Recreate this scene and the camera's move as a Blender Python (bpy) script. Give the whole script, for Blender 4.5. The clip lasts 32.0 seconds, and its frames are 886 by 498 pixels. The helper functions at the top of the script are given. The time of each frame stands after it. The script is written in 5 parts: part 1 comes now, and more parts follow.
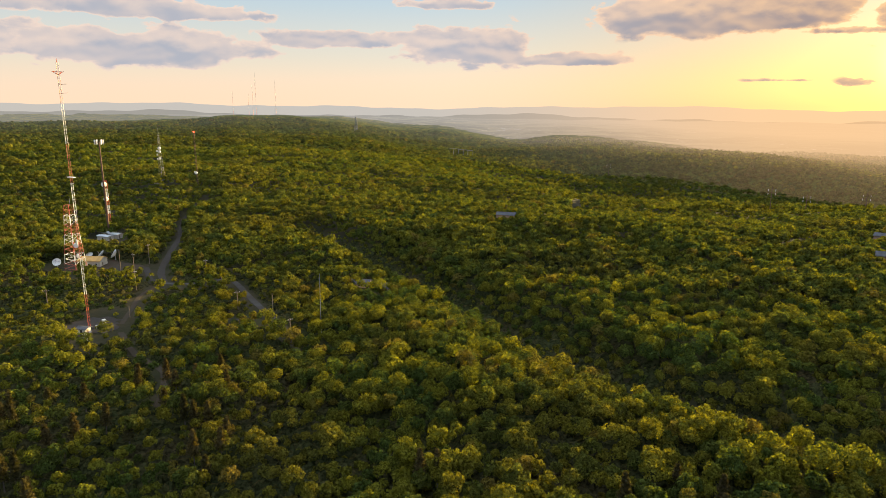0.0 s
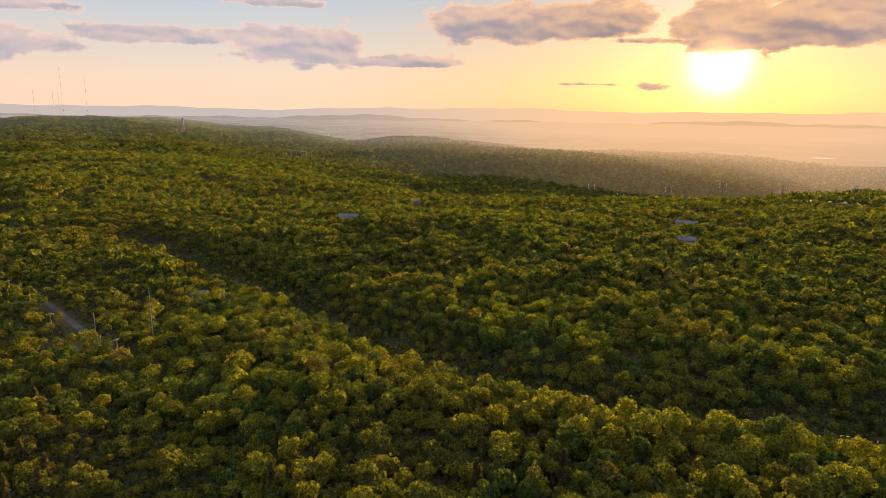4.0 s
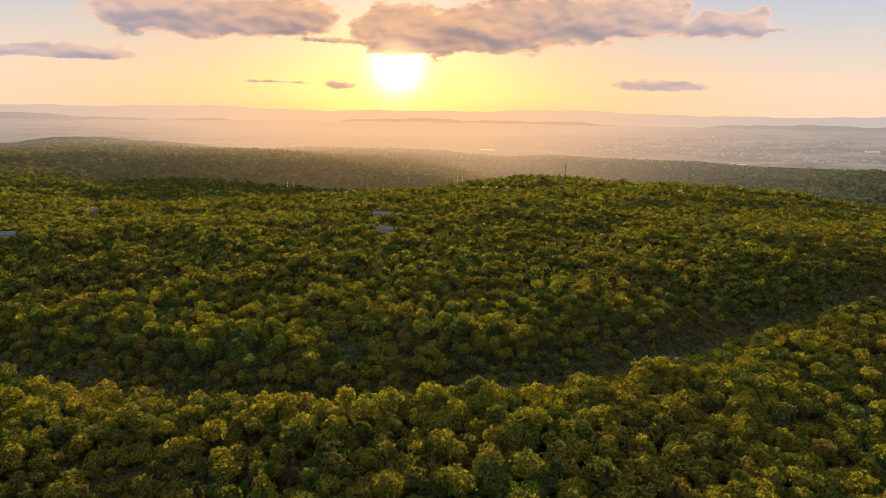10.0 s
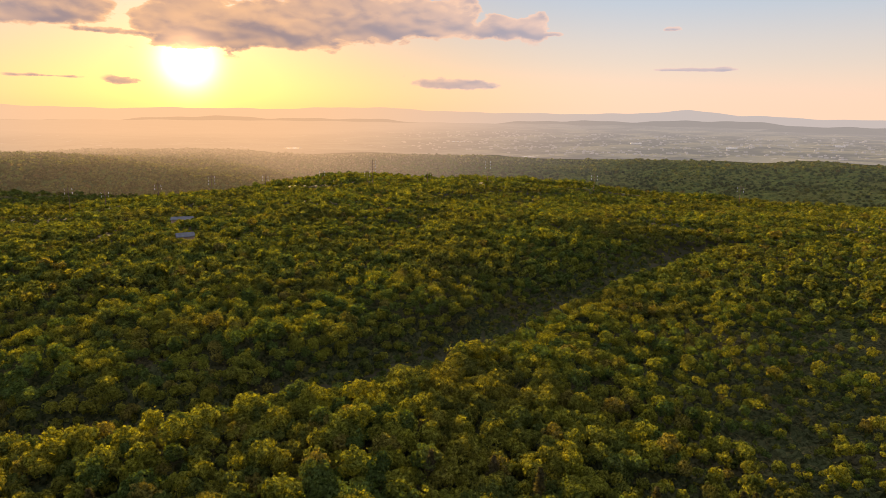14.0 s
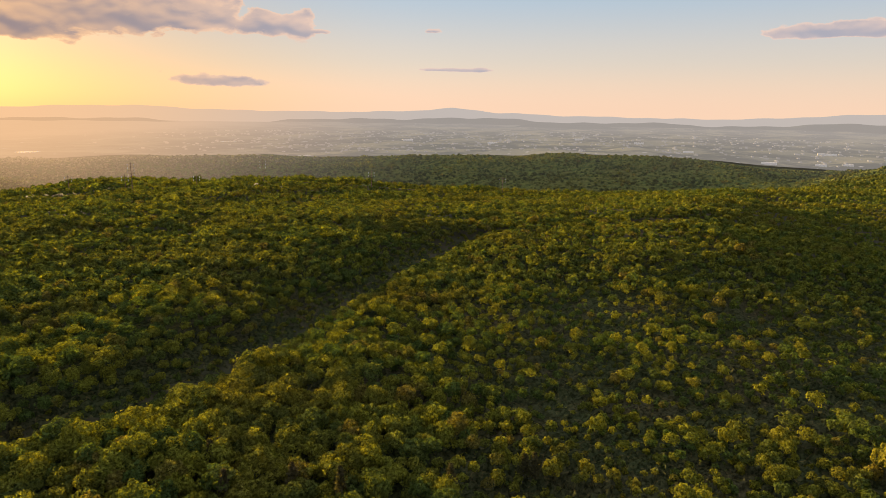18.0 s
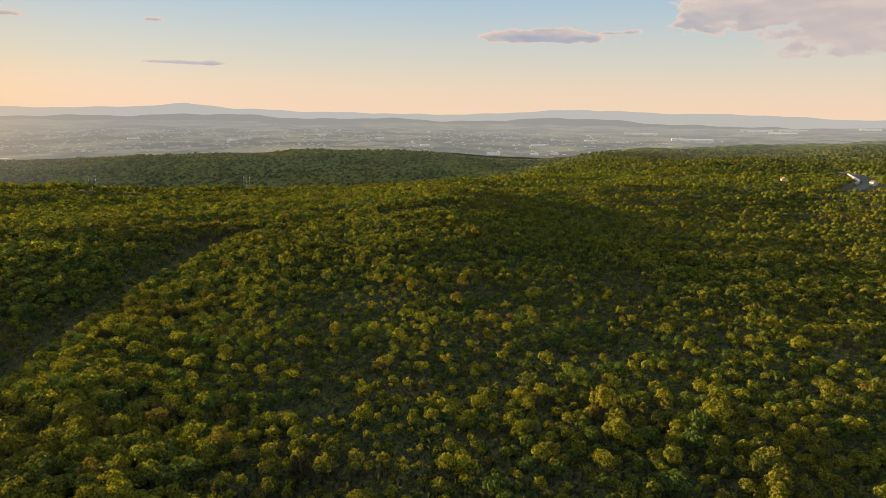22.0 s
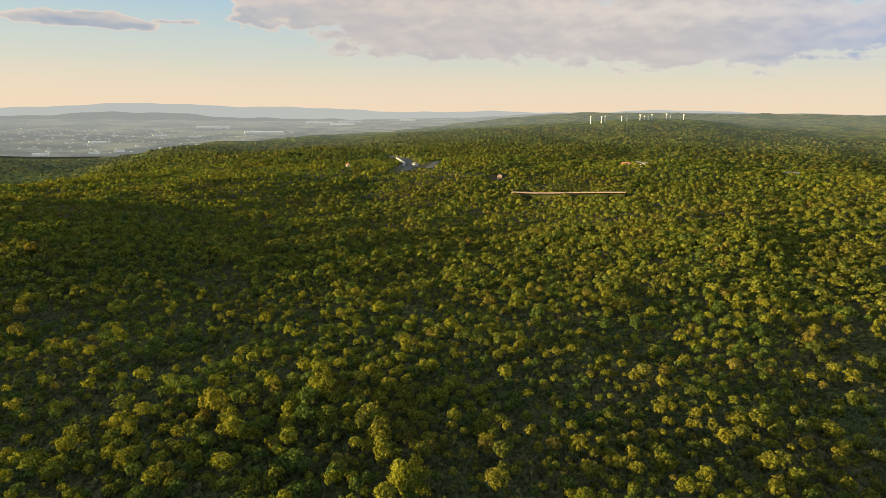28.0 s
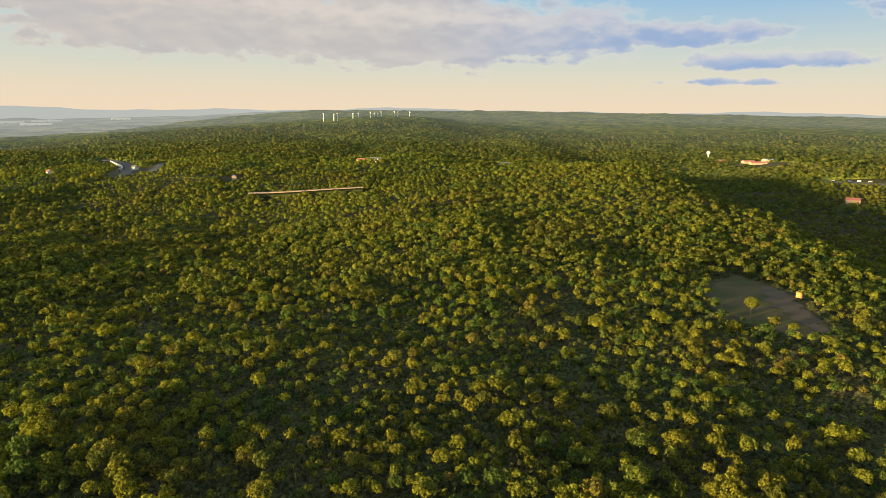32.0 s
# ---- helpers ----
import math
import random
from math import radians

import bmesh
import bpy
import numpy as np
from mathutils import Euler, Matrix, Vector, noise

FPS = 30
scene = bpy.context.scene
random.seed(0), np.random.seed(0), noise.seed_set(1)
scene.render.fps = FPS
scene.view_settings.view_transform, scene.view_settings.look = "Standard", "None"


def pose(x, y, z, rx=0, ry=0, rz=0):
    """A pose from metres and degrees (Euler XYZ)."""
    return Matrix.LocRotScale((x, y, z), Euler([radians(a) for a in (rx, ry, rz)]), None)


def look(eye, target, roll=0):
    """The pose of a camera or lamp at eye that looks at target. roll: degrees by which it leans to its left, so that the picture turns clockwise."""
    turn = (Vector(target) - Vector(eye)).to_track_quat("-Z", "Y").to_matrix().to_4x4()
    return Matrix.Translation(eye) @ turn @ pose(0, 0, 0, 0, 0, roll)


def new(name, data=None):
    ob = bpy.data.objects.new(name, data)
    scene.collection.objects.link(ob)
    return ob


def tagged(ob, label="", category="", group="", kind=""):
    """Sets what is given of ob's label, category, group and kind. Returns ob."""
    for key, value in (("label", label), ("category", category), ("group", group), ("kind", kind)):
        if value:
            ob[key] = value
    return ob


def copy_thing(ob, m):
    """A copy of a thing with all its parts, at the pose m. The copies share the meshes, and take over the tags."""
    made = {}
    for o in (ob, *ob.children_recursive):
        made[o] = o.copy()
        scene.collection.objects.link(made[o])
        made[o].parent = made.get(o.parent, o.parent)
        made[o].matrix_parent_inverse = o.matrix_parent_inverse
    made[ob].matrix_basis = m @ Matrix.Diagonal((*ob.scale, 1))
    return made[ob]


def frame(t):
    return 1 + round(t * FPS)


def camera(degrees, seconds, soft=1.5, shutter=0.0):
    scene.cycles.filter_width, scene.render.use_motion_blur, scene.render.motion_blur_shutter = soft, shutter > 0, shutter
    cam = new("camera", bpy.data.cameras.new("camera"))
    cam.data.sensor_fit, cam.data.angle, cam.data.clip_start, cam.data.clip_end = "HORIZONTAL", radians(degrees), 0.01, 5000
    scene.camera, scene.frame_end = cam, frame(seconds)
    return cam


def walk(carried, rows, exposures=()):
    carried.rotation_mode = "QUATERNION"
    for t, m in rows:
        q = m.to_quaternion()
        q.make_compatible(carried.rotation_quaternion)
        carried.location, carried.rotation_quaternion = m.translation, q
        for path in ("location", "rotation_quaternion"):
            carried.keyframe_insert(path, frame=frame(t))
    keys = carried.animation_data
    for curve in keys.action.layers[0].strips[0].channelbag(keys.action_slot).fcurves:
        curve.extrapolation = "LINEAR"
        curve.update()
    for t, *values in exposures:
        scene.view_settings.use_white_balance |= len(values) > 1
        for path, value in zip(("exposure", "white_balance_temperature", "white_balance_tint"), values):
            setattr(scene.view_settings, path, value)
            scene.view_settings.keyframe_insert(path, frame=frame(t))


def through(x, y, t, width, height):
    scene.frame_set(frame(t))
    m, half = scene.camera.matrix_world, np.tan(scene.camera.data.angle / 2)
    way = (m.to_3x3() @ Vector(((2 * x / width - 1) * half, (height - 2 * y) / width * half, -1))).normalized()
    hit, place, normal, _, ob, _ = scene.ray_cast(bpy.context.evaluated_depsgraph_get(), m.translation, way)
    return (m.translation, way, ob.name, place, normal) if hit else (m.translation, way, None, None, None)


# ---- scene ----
cam = camera(69.65, 32.0, soft=0.8)
EYE = (0.0, 0.0, 85.0)
# seconds, heading clockwise from the sun's side, tilt, lean, all in degrees
TURNS = [
    (0, -36.59, -12.84, 0.39),
    (1, -33.26, -12.81, 0.36),
    (2, -29.8, -12.79, 0.35),
    (3, -26.12, -12.71, 0.52),
    (3.5, -24.23, -12.67, 0.64),
    (5.5, -16.16, -12.56, 0.67),
    (6, -13.98, -12.56, 0.8),
    (7, -9.64, -12.54, 0.95),
    (8, -5.08, -12.52, 0.97),
    (9, -0.29, -12.5, 0.94),
    (10, 4.37, -12.48, 0.87),
    (11, 8.56, -12.44, 0.79),
    (12, 12.72, -12.46, 0.74),
    (13, 16.98, -12.47, 0.71),
    (14, 21.48, -12.47, 0.83),
    (14.5, 23.79, -12.47, 0.88),
    (16.5, 33.6, -12.41, 0.74),
    (17, 36.16, -12.4, 0.77),
    (18, 41.25, -12.38, 0.83),
    (19, 46.44, -12.4, 0.86),
    (20, 51.94, -12.43, 0.91),
    (21, 57.78, -12.43, 0.89),
    (22, 63.74, -12.43, 0.89),
    (23, 69.81, -12.45, 0.9),
    (24, 76.06, -12.47, 0.94),
    (25, 82.22, -12.5, 0.91),
    (25.5, 85.21, -12.52, 0.87),
    (27.5, 97.47, -12.49, 0.86),
    (28, 100.31, -12.47, 0.86),
    (29, 105.96, -12.44, 0.82),
    (30, 111.74, -12.42, 0.88),
    (31, 117.61, -12.38, 0.88),
    (32, 123.54, -12.34, 0.83),
]
walk(cam, [(t, pose(*EYE, 90 + tilt, 0, -turn) @ pose(0, 0, 0, 0, 0, lean)) for t, turn, tilt, lean in TURNS], exposures=[(0.0, 2.43, 7000, 12), (5.0, 2.33, 7300, 23), (14.0, 2.33, 7300, 24), (20.0, 2.22, 7000, 15), (28.0, 2.28, 6500, 4), (32.0, 2.28, 6500, 2)])

# ---- world, sun ----
SUN_EL, SUN_AZ = 3.45, 0.2


class Graph:
    """Short hand for node trees."""

    def __init__(self, tree):
        self.t = tree
        tree.nodes.clear()

    def node(self, kind, **props):
        n = self.t.nodes.new(kind)
        for k, v in props.items():
            if k == "operation":
                n.operation = v
            elif k == "blend_type":
                n.blend_type = v
            elif k == "data_type":
                n.data_type = v
            elif k == "interpolation_type":
                n.interpolation_type = v
        return n

    def put(self, a, socket):
        if isinstance(a, bpy.types.NodeSocket):
            self.t.links.new(a, socket)
        else:
            socket.default_value = a

    def math(self, op, a, b=0.0, c=0.0):
        n = self.node("ShaderNodeMath", operation=op)
        for v, s in zip((a, b, c), n.inputs):
            self.put(v, s)
        return n.outputs[0]

    def step(self, x, lo, hi, a=0.0, b=1.0):
        n = self.node("ShaderNodeMapRange", interpolation_type="SMOOTHSTEP")
        for v, s in zip((x, lo, hi, a, b), n.inputs):
            self.put(v, s)
        return n.outputs[0]

    def mix(self, f, a, b, blend="MIX"):
        n = self.node("ShaderNodeMix", data_type="RGBA", blend_type=blend)
        self.put(f, n.inputs[0])
        self.put((*a, 1) if isinstance(a, tuple) and len(a) == 3 else a, n.inputs[6])
        self.put((*b, 1) if isinstance(b, tuple) and len(b) == 3 else b, n.inputs[7])
        return n.outputs[2]

    def noise(self, vec, scale, detail=3.0, rough=0.55, warp=0.0):
        n = self.node("ShaderNodeTexNoise")
        if vec is not None:
            self.put(vec, n.inputs["Vector"])
        n.inputs["Scale"].default_value, n.inputs["Detail"].default_value, n.inputs["Roughness"].default_value = scale, detail, rough
        n.inputs["Distortion"].default_value = warp
        return n.outputs[0]


world = bpy.data.worlds.new("evening_sky")
scene.world = world
world.use_nodes = True
g = Graph(world.node_tree)
sky = g.node("ShaderNodeTexSky")
sky.sky_type, sky.sun_disc = "NISHITA", False
sky.sun_elevation, sky.sun_rotation = radians(SUN_EL), radians(SUN_AZ)
sky.altitude, sky.air_density, sky.dust_density, sky.ozone_density = 400, 1.0, 2.0, 1.5
way = g.node("ShaderNodeTexCoord").outputs["Generated"]
sep = g.node("ShaderNodeSeparateXYZ")
g.put(way, sep.inputs[0])
az = g.math("MULTIPLY", g.math("ARCTAN2", sep.outputs[0], sep.outputs[1]), 180 / math.pi)
el = g.math("MULTIPLY", g.math("ARCSINE", sep.outputs[2]), 180 / math.pi)
flat = g.node("ShaderNodeCombineXYZ")
g.put(g.math("MULTIPLY", az, 0.20), flat.inputs[0])
g.put(g.math("MULTIPLY", el, 0.42), flat.inputs[1])
shift = g.node("ShaderNodeVectorMath", operation="ADD")
g.put(flat.outputs[0], shift.inputs[0])
shift.inputs[1].default_value = (0.05, 0.16, 0.0)
fine = g.noise(flat.outputs[0], 2.0, 8.0, 0.56, 0.2)
soft = g.noise(flat.outputs[0], 1.1, 2.5, 0.45, 0.2)
soft_up = g.noise(shift.outputs[0], 1.1, 2.5, 0.45, 0.2)
broad = g.noise(flat.outputs[0], 0.7, 3.0, 0.5)
# cloud banks: heading, height, half width, half height, thickness
BANKS = [
    (-62, 3.9, 10.5, 1.5, 1.5), (-62, 6.9, 11, 0.8, 1.3), (-45.7, 5.1, 6.0, 0.75, 1.35), (-34.5, 4.5, 6.2, 1.7, 1.35), (-26, 3.6, 6.0, 0.55, 1.25), (-37, 8.1, 5, 0.5, 1.1),
    (-14.5, 6.7, 10.0, 1.5, 1.6), (4.5, 6.0, 8.5, 1.9, 1.9), (15.5, 7.0, 8.5, 1.7, 1.9), (-4, 5.4, 6.0, 0.35, 1.0), (27, 6.5, 3.6, 1.2, 1.15),
    (-10, 1.95, 2.6, 0.16, 0.7), (-3.4, 1.75, 2.6, 0.4, 0.66), (21.5, 2.0, 4.4, 0.5, 0.9), (42, 3.3, 4.2, 0.18, 1.0), (40.2, 6.45, 0.9, 0.25, 1.0), (30.5, 6.2, 1.2, 0.3, 0.9), (71.8, 6.0, 5.6, 0.55, 1.3), (78, 6.3, 3.0, 0.25, 0.8),
    (92, 7.8, 10, 2.0, 1.7), (104, 6.6, 13, 3.0, 2.0), (118, 6.0, 14, 3.0, 2.0), (131, 6.0, 9, 2.4, 1.6), (143, 6.0, 8, 1.0, 1.5), (150.5, 4.0, 7.5, 0.8, 1.4), (146, 2.4, 10, 0.4, 0.8), (130, 4.2, 8, 0.7, 0.9),
    (5, 13, 30, 3.2, 1.3), (-60, 13, 22, 3.0, 1.1), (118, 13, 34, 4.2, 1.4), (165, 8, 10, 2.2, 1.1),
]
cover, under = 0.0, 0.0
for a, e, w, h, thick in BANKS:
    dx = g.math("DIVIDE", g.math("SUBTRACT", az, a), w)
    rise = g.math("SUBTRACT", el, e)
    dy = g.math("MAXIMUM", g.math("DIVIDE", rise, h * 1.2), g.math("DIVIDE", rise, -h * 0.75))
    sx = g.math("MULTIPLY", dx, dx)
    d2 = g.math("ADD", g.math("MULTIPLY", sx, sx), g.math("MULTIPLY", dy, dy))
    cover = g.math("MAXIMUM", cover, g.math("MULTIPLY", g.math("POWER", 2.718, g.math("MULTIPLY", d2, -1.0)), thick))
    lowdy = g.math("DIVIDE", g.math("ADD", rise, h * 0.35), h * 0.75)
    under = g.math("MAXIMUM", under, g.math("POWER", 2.718, g.math("MULTIPLY", g.math("ADD", sx, g.math("MULTIPLY", lowdy, lowdy)), -1.0)))
rag = g.math("SUBTRACT", g.math("ADD", fine, g.math("MULTIPLY", broad, 0.6)), 0.80)
field = g.math("ADD", cover, g.math("MULTIPLY", rag, g.step(az, 78.0, 96.0, 2.1, 2.2)))
cloud = g.math("MULTIPLY", g.step(field, g.step(az, 80.0, 100.0, 0.46, 0.36), g.step(az, 80.0, 100.0, 0.62, 1.05)), g.step(cover, 0.06, 0.34))
body = g.math("MULTIPLY", g.step(field, 0.50, 0.88), g.step(g.math("ADD", under, g.math("MULTIPLY", rag, 1.8)), 0.0, 0.75, 0.5, 1.0))
relief = g.step(g.math("SUBTRACT", soft, soft_up), -0.12, 0.16)
# how near to the sun
dsx = g.math("SUBTRACT", az, SUN_AZ)
dsy = g.math("SUBTRACT", el, SUN_EL)
ang = g.math("SQRT", g.math("ADD", g.math("MULTIPLY", dsx, dsx), g.math("MULTIPLY", dsy, dsy)))
near_sun = g.step(ang, 2.0, 40.0, 1.0, 0.0)
lit = g.mix(near_sun, g.mix(g.step(az, 90.0, 125.0), (0.82, 0.68, 0.60), (0.88, 0.76, 0.70)), (1.0, 0.64, 0.34))
dark = g.mix(near_sun, g.mix(g.step(az, 78.0, 94.0), (0.40, 0.44, 0.53), g.mix(g.step(az, 116.0, 144.0), (0.57, 0.52, 0.53), (0.34, 0.44, 0.68))), (0.32, 0.27, 0.28))
cloud_col = g.mix(g.math("MULTIPLY", g.math("ADD", g.math("MULTIPLY", body, 0.9), 0.1), g.math("SUBTRACT", 1.0, g.math("MULTIPLY", relief, g.step(az, 70.0, 100.0, 0.55, 0.3)))), lit, dark)
band = g.step(el, -0.5, 4.5)
height = g.step(el, 2.0, 11.0)
low = g.mix(near_sun, (0.92, 0.71, 0.54), (0.78, 0.50, 0.25))
mid = g.mix(near_sun, (0.70, 0.67, 0.59), (0.57, 0.45, 0.28))
high = g.mix(near_sun, (0.36, 0.55, 0.72), (0.34, 0.42, 0.48))
high = g.mix(g.step(az, 118.0, 150.0), high, (0.25, 0.46, 0.74))
clear = g.mix(height, g.mix(band, low, mid), high)
# above the view the sky is made brighter, as unseen fill light
clear = g.mix(g.step(el, 13.0, 40.0), clear, (0.84, 1.00, 1.26))
air = g.mix(0.025, clear, sky.outputs[0])
seen = g.mix(cloud, air, cloud_col)
glow = g.math("ADD", g.math("MULTIPLY", g.math("POWER", 2.718, g.math("MULTIPLY", g.math("MULTIPLY", ang, ang), -0.30)), 9.0),
              g.math("MULTIPLY", g.math("POWER", 2.718, g.math("MULTIPLY", ang, -0.30)), 0.34))
veil = g.math("SUBTRACT", 1.0, g.math("MULTIPLY", cloud, 0.85))
seen = g.mix(g.math("MULTIPLY", glow, veil), seen, (1.0, 0.58, 0.20), "ADD")
seen.node.clamp_factor = False
back = g.node("ShaderNodeBackground")
g.put(seen, back.inputs[0])
back.inputs[1].default_value = 0.205
g.put(back.outputs[0], g.node("ShaderNodeOutputWorld").inputs[0])

sun = new("sun", bpy.data.lights.new("sun", "SUN"))
sun.data.energy, sun.data.angle, sun.data.color = 4.4, radians(3.0), (1.0, 0.75, 0.32)
# the lamp stands 2.2 degrees above the seen sun, to reach more treetops
LIGHT_EL = SUN_EL + 2.2
sun.matrix_world = look((0, 0, 900), (-900 * math.sin(radians(SUN_AZ)), -900 * math.cos(radians(SUN_AZ)), 900 - 900 * math.tan(radians(LIGHT_EL))))

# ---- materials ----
HAZE_GLOW = 0.215  # strength of the haze painted as emission


def material(name, colour, rough=0.8, metal=0.0, vary=0.25, scale=1.0, fine=12.0, bump=0.0, second=None, random_part=0.0, spec=0.5):
    """A surface with variation at two scales."""
    m = bpy.data.materials.new(name)
    m.use_nodes = True
    g = Graph(m.node_tree)
    at = g.node("ShaderNodeTexCoord").outputs["Object"]
    n1, n2 = g.noise(at, scale, 4), g.noise(at, fine, 3)
    second = second or tuple(c * (1 - vary) for c in colour)
    col = g.mix(g.step(n1, 0.35, 0.65), colour, second)
    col = g.mix(g.math("MULTIPLY", n2, vary), col, tuple(c * 0.55 for c in colour))
    if random_part:
        col = g.mix(g.math("MULTIPLY", g.node("ShaderNodeObjectInfo").outputs["Random"], random_part), col, tuple(c * 0.6 for c in second))
    b = g.node("ShaderNodeBsdfPrincipled")
    g.put(col, b.inputs["Base Color"])
    g.put(g.math("ADD", rough - 0.08, g.math("MULTIPLY", n2, 0.16)), b.inputs["Roughness"])
    b.inputs["Metallic"].default_value = metal
    b.inputs["Specular IOR Level"].default_value = spec
    if bump:
        k = g.node("ShaderNodeBump")
        k.inputs["Strength"].default_value, k.inputs["Distance"].default_value = 0.7, bump
        g.put(n2, k.inputs["Height"])
        g.put(k.outputs[0], b.inputs["Normal"])
    g.put(b.outputs[0], g.node("ShaderNodeOutputMaterial").inputs[0])
    return m


def painted_haze(g, where, thick, gain=1.0):
    """Haze painted as emission: how much of it, and its colour by heading; warm towards the sun."""
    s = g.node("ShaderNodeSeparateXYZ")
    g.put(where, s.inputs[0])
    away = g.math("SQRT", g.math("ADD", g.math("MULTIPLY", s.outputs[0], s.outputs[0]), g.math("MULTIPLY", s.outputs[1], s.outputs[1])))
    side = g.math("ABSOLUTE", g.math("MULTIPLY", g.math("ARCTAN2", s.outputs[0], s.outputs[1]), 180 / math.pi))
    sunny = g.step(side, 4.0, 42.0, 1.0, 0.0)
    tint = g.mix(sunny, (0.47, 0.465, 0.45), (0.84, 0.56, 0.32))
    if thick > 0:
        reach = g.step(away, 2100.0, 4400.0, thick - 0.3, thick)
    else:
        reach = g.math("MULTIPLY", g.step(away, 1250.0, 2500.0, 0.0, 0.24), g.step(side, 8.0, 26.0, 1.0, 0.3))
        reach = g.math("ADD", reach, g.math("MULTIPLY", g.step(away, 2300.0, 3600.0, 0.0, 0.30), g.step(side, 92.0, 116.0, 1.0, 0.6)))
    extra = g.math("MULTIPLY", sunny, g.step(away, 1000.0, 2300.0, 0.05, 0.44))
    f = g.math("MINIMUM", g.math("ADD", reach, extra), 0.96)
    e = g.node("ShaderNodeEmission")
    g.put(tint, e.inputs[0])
    e.inputs[1].default_value = HAZE_GLOW * gain
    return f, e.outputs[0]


def foliage(name, tones, through=0.5, patch=0.02, relief=0.0, relief_scale=0.3, distant=False, mottle=0.9, lace=0.0, gaps=0.47):
    """Leaves: three tones spread tree by tree and leaf by leaf; light passes through them."""
    m = bpy.data.materials.new(name)
    m.use_nodes = True
    g = Graph(m.node_tree)
    place = g.node("ShaderNodeNewGeometry")
    tone = g.node("ShaderNodeAttribute")
    tone.attribute_name = "tone"
    which = g.math("FRACT", g.math("ADD", tone.outputs["Fac"], g.node("ShaderNodeObjectInfo").outputs["Random"]))
    wide = g.noise(place.outputs["Position"], patch, 3.0, 0.6)
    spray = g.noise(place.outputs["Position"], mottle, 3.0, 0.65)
    col = g.mix(g.step(which, 0.15, 0.85), tones[0], tones[1])
    col = g.mix(g.math("MULTIPLY", g.step(wide, 0.42, 0.70), 0.55), col, tones[2])
    col = g.mix(g.step(which, 0.94, 0.98, 0.0, 0.5), col, (0.125, 0.082, 0.032))
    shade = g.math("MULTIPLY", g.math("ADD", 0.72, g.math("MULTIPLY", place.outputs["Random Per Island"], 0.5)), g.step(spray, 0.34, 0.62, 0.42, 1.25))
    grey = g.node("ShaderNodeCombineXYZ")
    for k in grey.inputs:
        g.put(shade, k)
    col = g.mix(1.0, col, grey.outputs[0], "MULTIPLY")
    d, t, mixed = g.node("ShaderNodeBsdfDiffuse"), g.node("ShaderNodeBsdfTranslucent"), g.node("ShaderNodeMixShader")
    g.put(col, d.inputs[0])
    g.put(g.mix(1.0, col, (1.20, 1.20, 0.40), "MULTIPLY"), t.inputs[0])
    if relief:
        k = g.node("ShaderNodeBump")
        k.inputs["Strength"].default_value, k.inputs["Distance"].default_value = 1.0, relief
        g.put(g.noise(place.outputs["Position"], relief_scale, 3.0, 0.7), k.inputs["Height"])
        g.put(k.outputs[0], d.inputs["Normal"])
    mixed.inputs[0].default_value = through
    g.put(d.outputs[0], mixed.inputs[1])
    g.put(t.outputs[0], mixed.inputs[2])
    out = mixed.outputs[0]
    if lace:
        holes = g.node("ShaderNodeMixShader")
        g.put(g.step(g.noise(place.outputs["Position"], lace, 1.0, 0.5), gaps, gaps + 0.03), holes.inputs[0])
        g.put(g.node("ShaderNodeBsdfTransparent").outputs[0], holes.inputs[1])
        g.put(out, holes.inputs[2])
        out = holes.outputs[0]
    # distant leaves get haze mixed in as emission
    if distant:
        f, e = painted_haze(g, place.outputs["Position"], 0.0)
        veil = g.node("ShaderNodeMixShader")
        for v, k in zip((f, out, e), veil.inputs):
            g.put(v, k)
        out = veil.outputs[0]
    g.put(out, g.node("ShaderNodeOutputMaterial").inputs[0])
    return m


def distance(name, colours, thick, scale, gain=1.0):
    """Fields, roofs and hills so far off that haze is painted over them as emission."""
    m = bpy.data.materials.new(name)
    m.use_nodes = True
    g = Graph(m.node_tree)
    at = g.node("ShaderNodeNewGeometry").outputs["Position"]
    stretch = g.node("ShaderNodeMapping")
    g.put(at, stretch.inputs[0])
    col = g.mix(g.step(g.noise(stretch.outputs[0], scale, 5.0, 0.65), 0.42, 0.60), colours[0], colours[1])
    spots = g.step(g.noise(stretch.outputs[0], scale * 7, 2.0, 0.6), 0.66, 0.72)
    col = g.mix(g.math("MULTIPLY", spots, 0.7), col, colours[2])
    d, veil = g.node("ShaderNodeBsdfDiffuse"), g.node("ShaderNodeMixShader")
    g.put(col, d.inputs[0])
    f, e = painted_haze(g, at, thick, gain)
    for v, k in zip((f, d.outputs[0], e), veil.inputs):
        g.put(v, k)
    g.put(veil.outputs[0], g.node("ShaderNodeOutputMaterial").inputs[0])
    return m


TONES = ((0.060, 0.086, 0.022), (0.146, 0.144, 0.020), (0.144, 0.114, 0.022))
MID_TONES = ((0.070, 0.092, 0.023), (0.128, 0.130, 0.021), (0.132, 0.110, 0.023))
# far tones run darker: shade in the gaps between crowns is put in
FAR_TONES = ((0.048, 0.066, 0.022), (0.096, 0.102, 0.024), (0.092, 0.082, 0.024))
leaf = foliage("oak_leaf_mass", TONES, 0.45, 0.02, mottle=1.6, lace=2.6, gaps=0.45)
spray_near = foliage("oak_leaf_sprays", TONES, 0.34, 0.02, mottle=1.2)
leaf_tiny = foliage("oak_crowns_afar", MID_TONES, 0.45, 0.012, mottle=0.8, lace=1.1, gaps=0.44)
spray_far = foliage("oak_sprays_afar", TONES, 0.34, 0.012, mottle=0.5)
